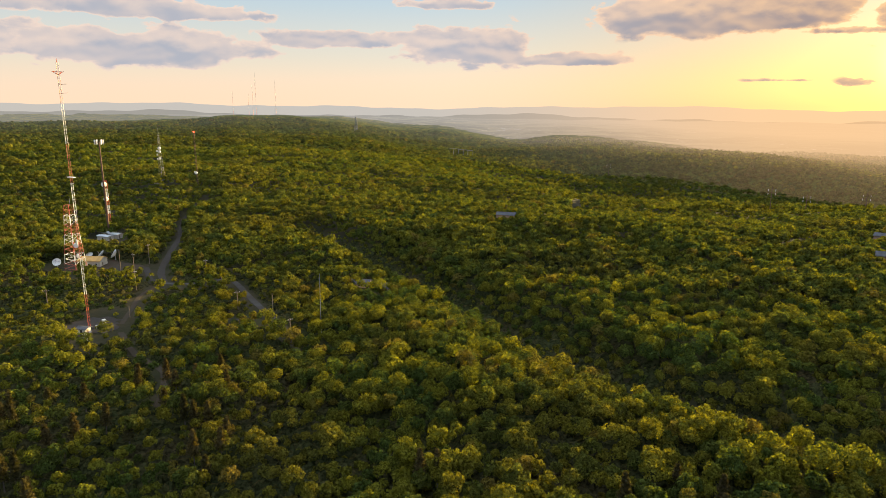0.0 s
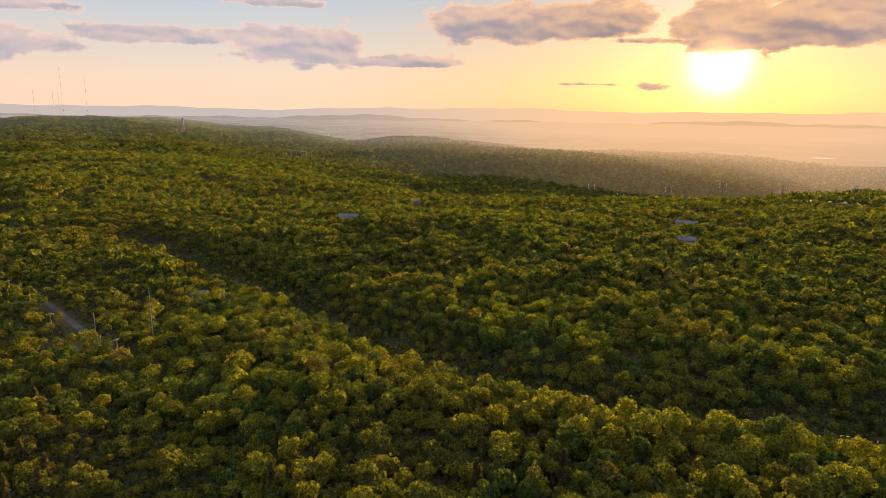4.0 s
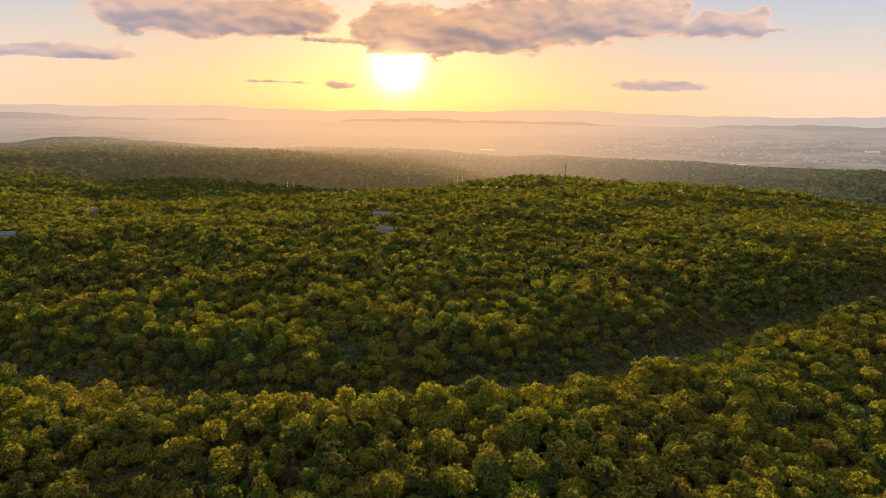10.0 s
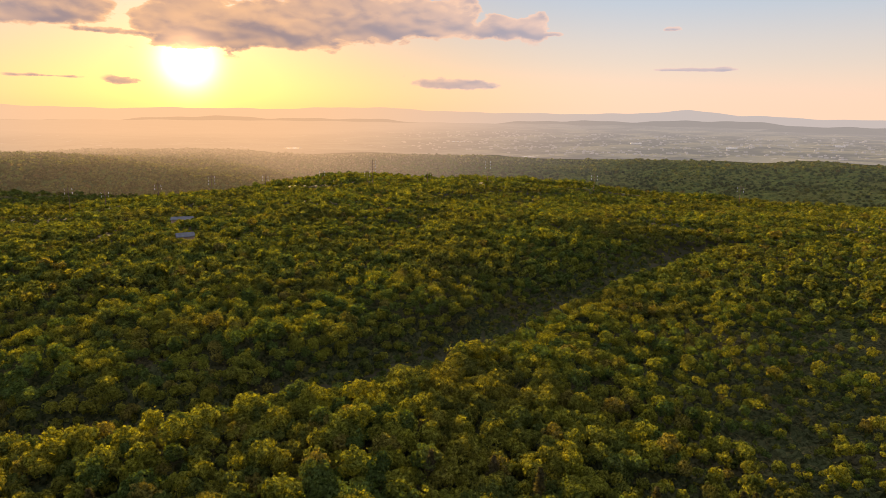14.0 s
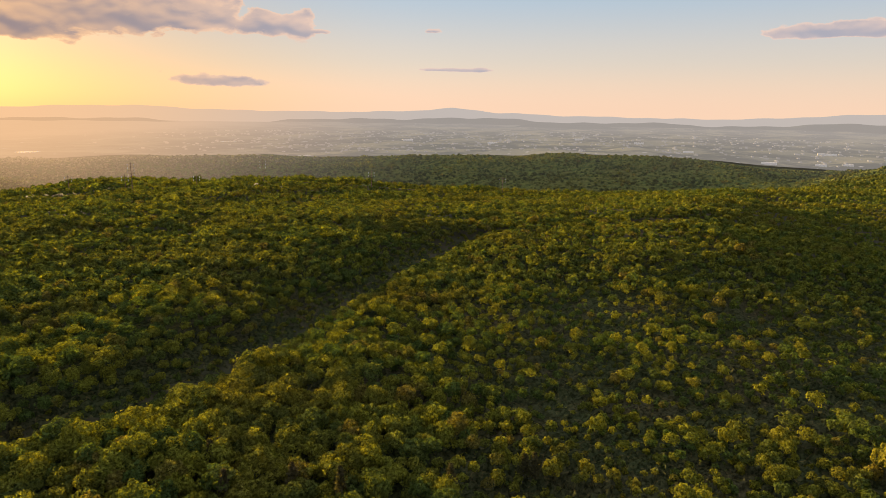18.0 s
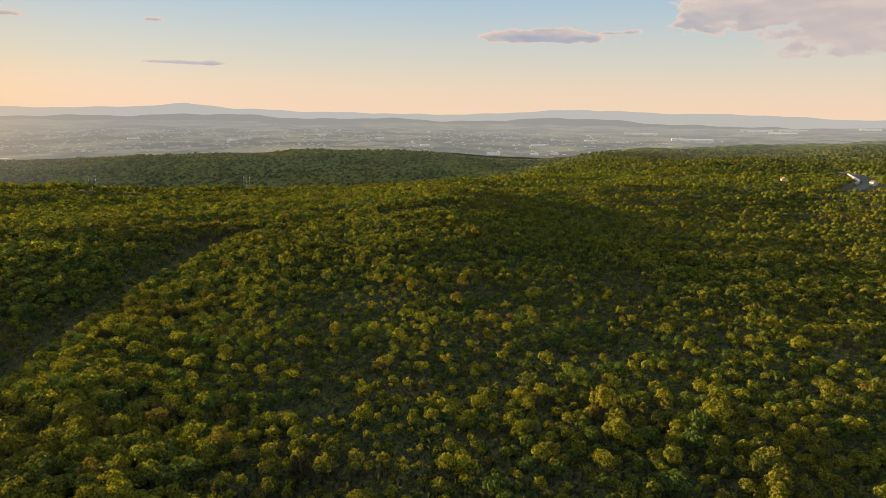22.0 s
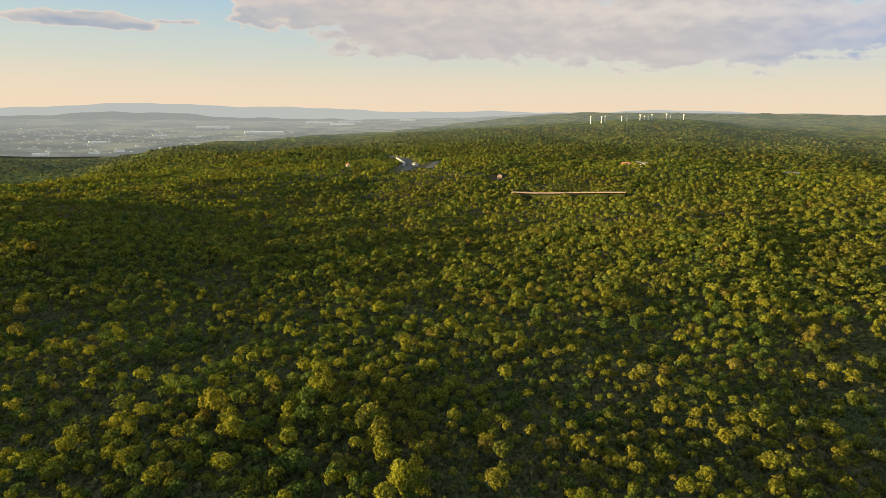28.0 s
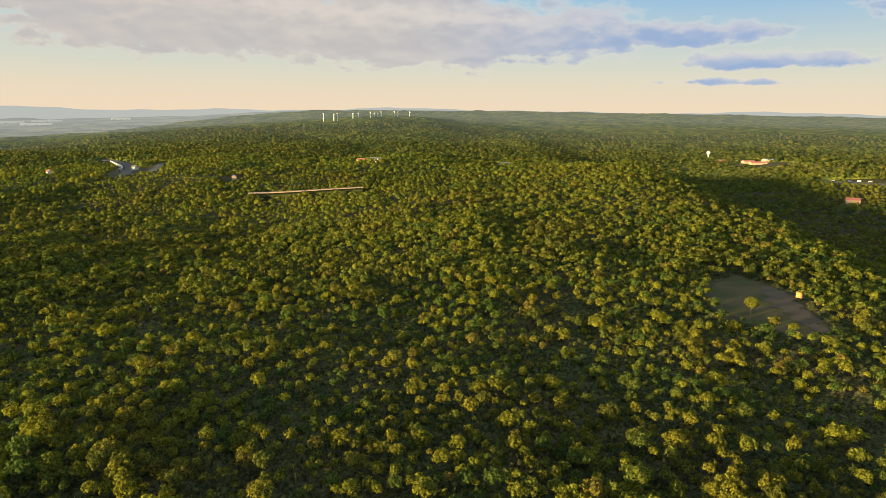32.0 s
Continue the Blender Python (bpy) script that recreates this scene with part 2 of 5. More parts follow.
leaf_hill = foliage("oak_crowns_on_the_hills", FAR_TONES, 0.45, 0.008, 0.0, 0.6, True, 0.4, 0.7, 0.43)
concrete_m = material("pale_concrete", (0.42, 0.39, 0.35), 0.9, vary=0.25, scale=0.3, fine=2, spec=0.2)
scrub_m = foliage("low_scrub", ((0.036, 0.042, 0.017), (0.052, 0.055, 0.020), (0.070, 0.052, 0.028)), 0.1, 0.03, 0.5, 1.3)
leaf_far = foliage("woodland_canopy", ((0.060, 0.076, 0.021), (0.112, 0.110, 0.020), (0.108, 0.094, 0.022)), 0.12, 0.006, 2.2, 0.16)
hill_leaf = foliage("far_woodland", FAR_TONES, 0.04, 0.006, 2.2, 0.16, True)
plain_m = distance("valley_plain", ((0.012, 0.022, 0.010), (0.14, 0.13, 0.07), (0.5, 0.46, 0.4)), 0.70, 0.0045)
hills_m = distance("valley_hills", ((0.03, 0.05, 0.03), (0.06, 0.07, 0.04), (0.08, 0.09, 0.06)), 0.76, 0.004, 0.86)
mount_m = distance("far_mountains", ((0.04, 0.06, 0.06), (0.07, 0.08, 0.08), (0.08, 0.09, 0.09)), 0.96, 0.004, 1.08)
pine_m = foliage("brown_pine_needles", ((0.052, 0.048, 0.022), (0.085, 0.070, 0.030), (0.075, 0.055, 0.028)), 0.35, 0.05, mottle=1.6)
earth_m = material("pinkish_earth", (0.24, 0.165, 0.12), 0.95, vary=0.25, scale=0.1, fine=1.0, second=(0.27, 0.19, 0.14), spec=0.1)
bark = material("bark", (0.10, 0.08, 0.06), 0.9, vary=0.4, scale=2, fine=18, bump=0.03)
soil = material("scrub_ground", (0.034, 0.034, 0.014), 0.95, vary=0.5, scale=0.05, fine=0.6, bump=0.25, second=(0.058, 0.046, 0.022), spec=0.1)
grass_m = material("mown_grass", (0.040, 0.044, 0.012), 0.95, vary=0.5, scale=0.06, fine=0.9, bump=0.2, second=(0.082, 0.058, 0.024), spec=0.1)
dirt_m = material("bare_earth", (0.070, 0.050, 0.032), 0.95, vary=0.45, scale=0.12, fine=1.1, bump=0.1, second=(0.060, 0.050, 0.034), spec=0.1)
asphalt = material("worn_asphalt", (0.066, 0.056, 0.046), 0.95, vary=0.35, scale=0.15, fine=2.0, second=(0.085, 0.080, 0.072), spec=0.1)
gravel_m = material("gravel", (0.058, 0.047, 0.036), 0.95, vary=0.45, scale=0.2, fine=2.2, bump=0.08, second=(0.060, 0.053, 0.046), spec=0.1)
white_m = material("white_paint", (0.74, 0.73, 0.70), 0.5, vary=0.15, scale=0.5, fine=6, second=(0.62, 0.60, 0.56))
red_m = material("aviation_red_paint", (0.48, 0.07, 0.035), 0.5, vary=0.25, scale=0.5, fine=5)
steel_m = material("galvanised_steel", (0.26, 0.26, 0.265), 0.6, 0.2, vary=0.25, scale=0.6, fine=6)
rust_m = material("weathering_steel", (0.16, 0.09, 0.06), 0.75, 0.3, vary=0.35, scale=0.8, fine=6)
wood_m = material("weathered_wood", (0.20, 0.15, 0.11), 0.85, vary=0.35, scale=1.2, fine=14, bump=0.01)
roof_m = material("grey_shingle", (0.13, 0.13, 0.135), 0.98, vary=0.3, scale=0.5, fine=4, bump=0.02, spec=0.05)
metal_roof_m = material("pale_sheet_metal", (0.62, 0.64, 0.66), 0.35, 0.5, vary=0.2, scale=0.3, fine=3)
tan_roof_m = material("ochre_roof", (0.60, 0.36, 0.10), 0.75, vary=0.25, scale=0.4, fine=4)
red_roof_m = material("brick_red_roof", (0.34, 0.10, 0.06), 0.7, vary=0.25, scale=0.4, fine=4)
wall_m = material("pale_siding", (0.52, 0.46, 0.38), 0.7, vary=0.15, scale=0.3, fine=5)
brick_m = material("tan_brick", (0.42, 0.27, 0.19), 0.85, vary=0.2, scale=0.3, fine=5)
glass_m = material("dark_window_glass", (0.03, 0.035, 0.04), 0.08, vary=0.1)
blue_m = material("blue_plastic", (0.05, 0.12, 0.30), 0.4, vary=0.2)
orange_m = material("orange_plywood", (0.55, 0.24, 0.07), 0.7, vary=0.25, scale=2)
insulator_m = material("glazed_porcelain", (0.72, 0.70, 0.66), 0.15, vary=0.1)
bulb_m = bpy.data.materials.new("red_beacon")
bulb_m.use_nodes = True
bulb_m.node_tree.nodes["Principled BSDF"].inputs["Base Color"].default_value = (0.6, 0.03, 0.02, 1)
bulb_m.node_tree.nodes["Principled BSDF"].inputs["Emission Color"].default_value = (1, 0.05, 0.02, 1)
bulb_m.node_tree.nodes["Principled BSDF"].inputs["Emission Strength"].default_value = 2.0


# ---- mesh helpers ----
def mesh_from(name, verts, faces, mat, smooth=False, tone=None, second=None, slots=None):
    """A mesh from arrays; faces all have the same number of corners."""
    verts, faces = np.asarray(verts, np.float32), np.asarray(faces, np.int32)
    me = bpy.data.meshes.new(name)
    me.vertices.add(len(verts))
    me.vertices.foreach_set("co", verts.ravel())
    k = faces.shape[1]
    me.loops.add(faces.size)
    me.loops.foreach_set("vertex_index", faces.ravel())
    me.polygons.add(len(faces))
    me.polygons.foreach_set("loop_start", np.arange(0, faces.size, k, dtype=np.int32))
    me.polygons.foreach_set("use_smooth", np.broadcast_to(smooth, len(faces)).copy())
    me.materials.append(mat)
    if second is not None:
        me.materials.append(second)
        me.polygons.foreach_set("material_index", np.asarray(slots, np.int32))
    me.update(calc_edges=True)
    if tone is not None:
        me.attributes.new("tone", "FLOAT", "POINT").data.foreach_set("value", np.asarray(tone, np.float32))
    return me


def part(name, bm, mat, parent=None, label=""):
    """Links a bmesh as one mesh object under a thing or a part."""
    me = bpy.data.meshes.new(name)
    bm.to_mesh(me)
    bm.free()
    me.materials.append(mat)
    ob = new(name, me)
    ob.parent = parent
    return tagged(ob, label)


def thing(name, x, y, z, turn=0.0, label="", category="", group="", kind=""):
    ob = new(name)
    ob.matrix_world = pose(x, y, z, 0, 0, turn)
    return tagged(ob, label, category, group, kind)


def box(w, d, h, x=0.0, y=0.0, z=0.0, bevel=0.0, turn=0.0, bm=None):
    """A box that stands on z; w along x, d along y."""
    bm = bm or bmesh.new()
    m = pose(x, y, z + h / 2, 0, 0, turn) @ Matrix.Diagonal((w, d, h, 1))
    got = bmesh.ops.create_cube(bm, size=1, matrix=m)
    if bevel:
        edges = list({e for v in got["verts"] for e in v.link_edges})
        bmesh.ops.bevel(bm, geom=edges, offset=bevel, segments=1, affect="EDGES")
    return bm


def tube(a, b, r1, r2=None, sides=6, bm=None):
    """A round bar from a to b."""
    bm = bm or bmesh.new()
    a, b = Vector(a), Vector(b)
    r2 = r1 if r2 is None else r2
    m = Matrix.Translation((a + b) / 2) @ (b - a).to_track_quat("Z", "Y").to_matrix().to_4x4()
    bmesh.ops.create_cone(bm, cap_ends=True, segments=sides, radius1=r1, radius2=max(r2, 0.002), depth=(b - a).length, matrix=m)
    return bm


# ---- the lie of the land: rings of heading, distance, height of the ground ----
FOOT = [(-180, 430, 0), (-75, 430, 1), (-40, 430, -2), (-10, 430, 0), (30, 430, 0), (52, 450, 1), (64, 520, 3), (78, 580, -14), (95, 600, -20), (108, 560, -18), (124, 440, 2), (145, 300, 3), (160, 240, 1), (180, 430, 0)]
BROW = [(-180, 700, 0), (-75, 720, 6), (-60, 720, 6), (-45, 720, -2), (-35, 700, -10), (-25, 640, -14), (-18, 640, -18), (-10, 690, -19), (3, 740, -16), (10, 820, -13),
        (15, 890, -11), (25, 830, -10), (40, 760, -15), (52, 780, -16), (60, 790, -15), (66, 840, -12), (73, 880, -13), (79, 900, -12), (85, 900, -12), (97, 880, -4), (105, 880, 0), (120, 820, 4), (134, 850, 8),
        (141, 800, 18), (146, 640, 6), (154, 450, 2), (159, 370, 0), (168, 320, 0), (180, 700, 0)]
DIP = [(-180, 1000, -10), (-75, 1250, 12), (-60, 1250, 12), (-45, 1200, 0), (-35, 1000, -18), (-25, 930, -45), (-18, 900, -52), (-10, 1000, -60), (3, 1100, -70), (15, 1250, -100), (40, 1150, -118),
       (60, 1200, -112), (67, 1150, -62), (70, 1130, -44), (73, 1130, -30), (79, 1120, -15), (86, 1280, -11), (91, 1400, -9), (97, 1300, -8), (105, 1250, 2), (120, 1250, -3), (134, 1150, -6), (146, 900, -38), (154, 700, -45), (159, 640, -45), (168, 640, -40), (180, 1000, -10)]
RISE = [(-180, 2000, 0), (-75, 2300, 16), (-60, 2300, 17), (-52, 2700, 36), (-46, 2500, 17), (-41, 2100, -18), (-36, 1650, -25), (-30, 1450, -20), (-24, 1400, -16), (-15, 1400, -14), (-5, 1380, -30),
        (3, 1380, -50), (10, 1480, -100), (20, 1500, -118), (40, 1500, -120), (62, 1480, -112), (68, 1560, -92), (71, 1600, -72), (74, 1660, -46), (77, 1700, -28), (80, 1700, -24), (83, 1720, -32), (86, 1800, -44), (89, 2050, -42), (93, 2050, -28), (96, 1980, -14), (100, 2100, -2), (104, 2300, 8), (109, 2500, 18), (113, 2800, 33), (118, 2800, 54), (122, 2800, 46), (126, 2700, 24), (134, 2400, 2), (146, 1500, -6), (152, 1300, 0), (158, 1150, 0), (165, 1300, 0), (180, 2000, 0)]
HILLS = [(-180, 3000, 20), (-75, 3200, -20), (-56, 3500, 0), (-50, 3400, 10), (-44, 3300, 18), (-41, 3100, -34), (-39, 3000, -6), (-33, 2700, -46), (-31, 2500, -66), (-27, 2400, -29), (-21, 2400, -40), (-15, 2300, -66),
         (-10, 2000, -55), (-3, 2000, -44), (8, 1950, -63), (18, 1950, -62), (32, 1950, -72), (40, 1950, -65), (57, 1950, -46), (65, 1900, -57), (72, 1850, -74), (78, 2300, -58), (87, 2600, -46),
         (94, 2900, -34), (100, 3100, -16), (107, 3400, 5), (113, 3600, 30), (135, 3500, 40), (158, 3000, 28), (180, 3000, 20)]


def around(table, k):
    a = np.arange(-180, 181)
    v = np.interp(a, [q[0] for q in table], [q[k] for q in table])
    w = np.exp(-0.5 * (np.arange(-6, 7) / 1.6) ** 2)
    return np.convolve(np.concatenate([v[-7:-1], v, v[1:7]]), w / w.sum(), "valid")


RINGS = [(around(q, 1), around(q, 2)) for q in (FOOT, BROW, DIP, RISE, HILLS)]


CUT = [(-330, 300), (-180, 240), (-94, 198), (-49, 184), (0, 181), (57, 196), (108, 218), (185, 262), (300, 322)]


SPINE = [(330, 185), (470, 222), (590, 255)]


def off_line(x, y, pts):
    """The distance from a line of points."""
    out = np.full(np.shape(x), 1e9)
    for (x0, y0), (x1, y1) in zip(pts[:-1], pts[1:]):
        dx, dy = x1 - x0, y1 - y0
        t = np.clip(((x - x0) * dx + (y - y0) * dy) / (dx * dx + dy * dy), 0, 1)
        out = np.minimum(out, np.hypot(x - x0 - t * dx, y - y0 - t * dy))
    return out


def land(x, y):
    """The height of the ground at x, y (arrays)."""
    x, y = np.asarray(x, float), np.asarray(y, float)
    r, a = np.hypot(x, y), np.degrees(np.arctan2(x, y))
    rs = [np.full_like(r, 200.0)] + [np.interp(a, np.arange(-180, 181), q[0]) for q in RINGS] + [np.full_like(r, 4300.0), np.full_like(r, 4900.0)]
    zs = [np.zeros_like(r)] + [np.interp(a, np.arange(-180, 181), q[1]) for q in RINGS]
    plain = np.interp(a, [-180, -50, -30, 88, 104, 112, 130, 180], [40, -5, -25, -25, 20, 62, 72, 60])
    zs += [plain, plain + 25]
    z = np.array(zs[0])
    for k in range(len(rs) - 1):
        f = np.clip((r - rs[k]) / np.maximum(rs[k + 1] - rs[k], 1), 0, 1)
        f = f * f * (3 - 2 * f)
        z = np.where(r >= rs[k], zs[k] + (zs[k + 1] - zs[k]) * f, z)
    s = np.clip(r / 500, 0.15, 1.4)
    z += s * (1.6 * np.sin(x / 61 + 1.3 * np.sin(y / 83)) + 1.4 * np.sin(y / 47 + 1.1 * np.sin(x / 71)))
    z += 5.5 * np.exp(-((off_line(x, y, SPINE) / 62) ** 2))
    z -= 8.0 * np.exp(-((off_line(x, y, CUT) / 17) ** 2))
    return z


def ground_at(x, y):
    return float(land(x, y))


def polar(az, r):
    return r * math.sin(radians(az)), r * math.cos(radians(az))


radii = np.concatenate([np.linspace(0, 1000, 60), np.geomspace(1010, 4880, 50)])
turns = np.radians(np.arange(0, 360, 1.0))
R_, A_ = np.meshgrid(radii, turns, indexing="ij")
gx, gy = R_ * np.sin(A_), R_ * np.cos(A_)
nr, na = R_.shape
i_, j_ = np.meshgrid(np.arange(nr - 1), np.arange(na), indexing="ij")
jn = (j_ + 1) % na
quads = np.stack([i_ * na + j_, (i_ + 1) * na + j_, (i_ + 1) * na + jn, i_ * na + jn], -1).reshape(-1, 4)[:, ::-1]
ground = new("ground", mesh_from("ground", np.stack([gx, gy, land(gx, gy) - 30 * np.clip((R_ - 2000) / 400, 0, 1)], -1).reshape(-1, 3), quads, soil, True))
tagged(ground, "brown and green scrubby ground under the woods", "ground", kind="structure")

# ---- clearings ----
def line_gap(x, y, pts, half):
    """True where x, y lies within half of a line of points."""
    return off_line(x, y, pts) < half


CUT_END = [(300, 322), (345, 300), (420, 235), (520, 150)]
LANE = [(-500, 330), (-447, 270), (-377, 222), (-338, 192), (-307, 169), (-285, 158), (-276, 142), (-260, 129), (-242, 115)]
DRIVE = [(-320, 168), (-307, 162), (-296, 157), (-285, 158)]
SPUR = [(-233, 110), (-207, 102), (-186, 100), (-165, 86)]
ROAD = [(-285, 158), (-275, 165), (-271, 178), (-262, 181), (-228, 167), (-198, 155), (-173, 144)]
STUB = [(-212, 145), (-206, 148), (-200, 153)]
RAY_CUT = [(-226, 490), (-320, 700)]
LINE_CUT = [(-170, 690), (-35, 712), (79, 775), (200, 742), (345, 722), (432, 630), (560, 500)]
FIELD = [(183, -278), (184, -308), (151, -297), (122, -268), (104, -252), (112, -238), (141, -230), (160, -244)]


def inside(x, y, poly):
    out = np.zeros(np.shape(x), bool)
    for (x0, y0), (x1, y1) in zip(poly, poly[1:] + poly[:1]):
        hit = ((y0 > y) != (y1 > y)) & (x < (x1 - x0) * (y - y0) / ((y1 - y0) or 1e-9) + x0)
        out ^= hit
    return out


OPEN_SPOTS = [(-247, 105, 12), (-234, 99, 9), (-222, 94, 5), (-388, 182, 13), (-372, 176, 9), (-262, 118, 8), (-210, 150, 6), (-338, 148, 20), (-350, 140, 12), (-320, 160, 14), (-400, 188, 14), (-200, 216, 7), (-246, 413, 9), (-7, 424, 10), (-8, 514, 14), (880, -100, 24), (940, -138, 26), (900, -141, 18), (1150, -135, 14),
              (786, -215, 8), (916, -472, 14), (816, -658, 14), (670, -1119, 36), (624, -1108, 34), (400, -960, 26), (316, -724, 10), (200, 742, 10), (760, -1122, 12), (146, -296, 5)]
# heading, distance, size of gaps clearing the camera's view of houses and bank
SIGHT_GAPS = [(-44.2, 302, 3), (-42.1, 298, 3), (-30.85, 470, 8), (-1.0, 418, 8), (-1.1, 508, 10), (105.3, 815, 14), (97.7, 1010, 14), (117.4, 985, 20), (116.2, 990, 16), (128.9, 1000, 18), (91.8, 960, 14), (156.4, 930, 16), (112.5, 674, 17), (109.0, 686, 17), (115.5, 664, 17)]
FREEWAY = [(1234, -119), (1178, -136), (1065, -138), (908, -107), (891, -94)]
RAMP = [(1096, -187), (927, -145)]
BERM = [(669, -197), (634, -246), (600, -297)]
PARKWAY = [(470, -976), (413, -972), (387, -974), (330, -985), (240, -1000)]


def wooded(x, y):
    """Where trees may stand."""
    ok = ~line_gap(x, y, CUT[:7], 1.6) & ~line_gap(x, y, CUT[6:], 1.6) & ~line_gap(x, y, CUT_END, 3) & ~line_gap(x, y, LANE, 3.6) & ~line_gap(x, y, DRIVE, 3.2) & ~line_gap(x, y, SPUR, 2.0)
    ok &= ~line_gap(x / 0.98, y / 0.98, ROAD, 4.2) & ~line_gap(x / 0.98, y / 0.98, LANE[2:], 3.6)
    ok &= ~line_gap(x, y, ROAD, 3.4) & ~line_gap(x, y, STUB, 6) & ~line_gap(x, y, RAY_CUT, 5) & ~line_gap(x, y, LINE_CUT, 9)
    ok &= ~inside(x, y, FIELD) & ~line_gap(x / 0.985, y / 0.985, FREEWAY, 17) & ~line_gap(x / 0.985, y / 0.985, RAMP, 13) & ~line_gap(x, y, BERM, 11) & ~line_gap(x, y, PARKWAY, 14)
    for ox, oy, orad in OPEN_SPOTS:
        ok &= np.hypot(x - ox, y - oy) > orad
    for a, r, orad in SIGHT_GAPS:
        ok &= np.hypot(x - (r - 0.9 * orad) * math.sin(radians(a)), y - (r - 0.9 * orad) * math.cos(radians(a))) > orad
    return ok


rng = np.random.default_rng(7)


def wave(x, y, s, k):
    """Slow variation between 0 and 1."""
    return 0.5 + 0.25 * (np.sin(x / s + k + 1.7 * np.sin(y / s * 0.7 + k)) + np.sin(y / s * 1.1 + 2 * k + 1.5 * np.sin(x / s * 0.8)))


def scatter(r0, r1, step, a0=-77.0, a1=163.0):
    """Tree places in a ring, on a jittered grid: x, y, size."""
    n = int(r1 / step) + 1
    q = np.arange(-n, n + 1) * step
    x, y = np.meshgrid(q, q)
    x = x + (np.arange(2 * n + 1) % 2)[:, None] * step / 2
    x, y = (x + rng.uniform(-0.42, 0.42, x.shape) * step).ravel(), (y + rng.uniform(-0.42, 0.42, y.shape) * step).ravel()
    r, a = np.hypot(x, y), np.degrees(np.arctan2(x, y))
    keep = (r >= r0) & (r < r1) & (a > a0) & (a < a1) & wooded(x, y)
    x, y, a, r = x[keep], y[keep], a[keep], r[keep]
    # the scrub towards the east and round the masts stands looser
    loose = np.clip((a - 35) / 20, 0, 1) * np.clip((420 - r) / 150, 0, 1)
    loose = np.maximum(loose, np.clip((-40 - a) / 12, 0, 1) * np.clip((430 - r) / 120, 0, 1) * 0.5)
    gaps = wave(x, y, 21, 0.6) * 0.6 + wave(x, y, 9, 2.1) * 0.4
    keep = rng.random(len(x)) > loose * np.clip((0.44 - gaps) * 2.2, 0, 0.7)
    x, y, loose = x[keep], y[keep], loose[keep]
    size = (2.65 + 2.6 * rng.random(len(x)) ** 1.6 + 1.2 * (wave(x, y, 33, 1.1) - 0.5)) * (1 - loose * (0.02 + 0.58 * rng.random(len(x)) ** 1.1)) * (0.40 + 0.46 * step / 6.3)
    edge = off_line(x, y, CUT)
    size *= 1 - 0.16 * np.clip((-48 - np.degrees(np.arctan2(x, y))) / 8, 0, 1) * np.clip((400 - np.hypot(x, y)) / 60, 0, 1)
    size *= 1 + 0.14 * np.exp(-(((edge - 19) / 8) ** 2)) * (np.hypot(x, y) < 200)
    size *= 0.42 + 0.58 * np.clip((edge - 4) / 10, 0, 1)
    size *= 1.06 * rng.uniform(0.72, 1.16, len(x)) * np.interp(np.degrees(np.arctan2(x, y)), [20, 60], [0.94, 0.84])
    return x, y, size


def ball(level):
    """Points and triangles of a unit ball."""
    bm = bmesh.new()
    bmesh.ops.create_icosphere(bm, subdivisions=level, radius=1)
    bm.verts.ensure_lookup_table()
    out = np.array([v.co[:] for v in bm.verts]), np.array([[v.index for v in f.verts] for f in bm.faces])
    bm.free()
    return out


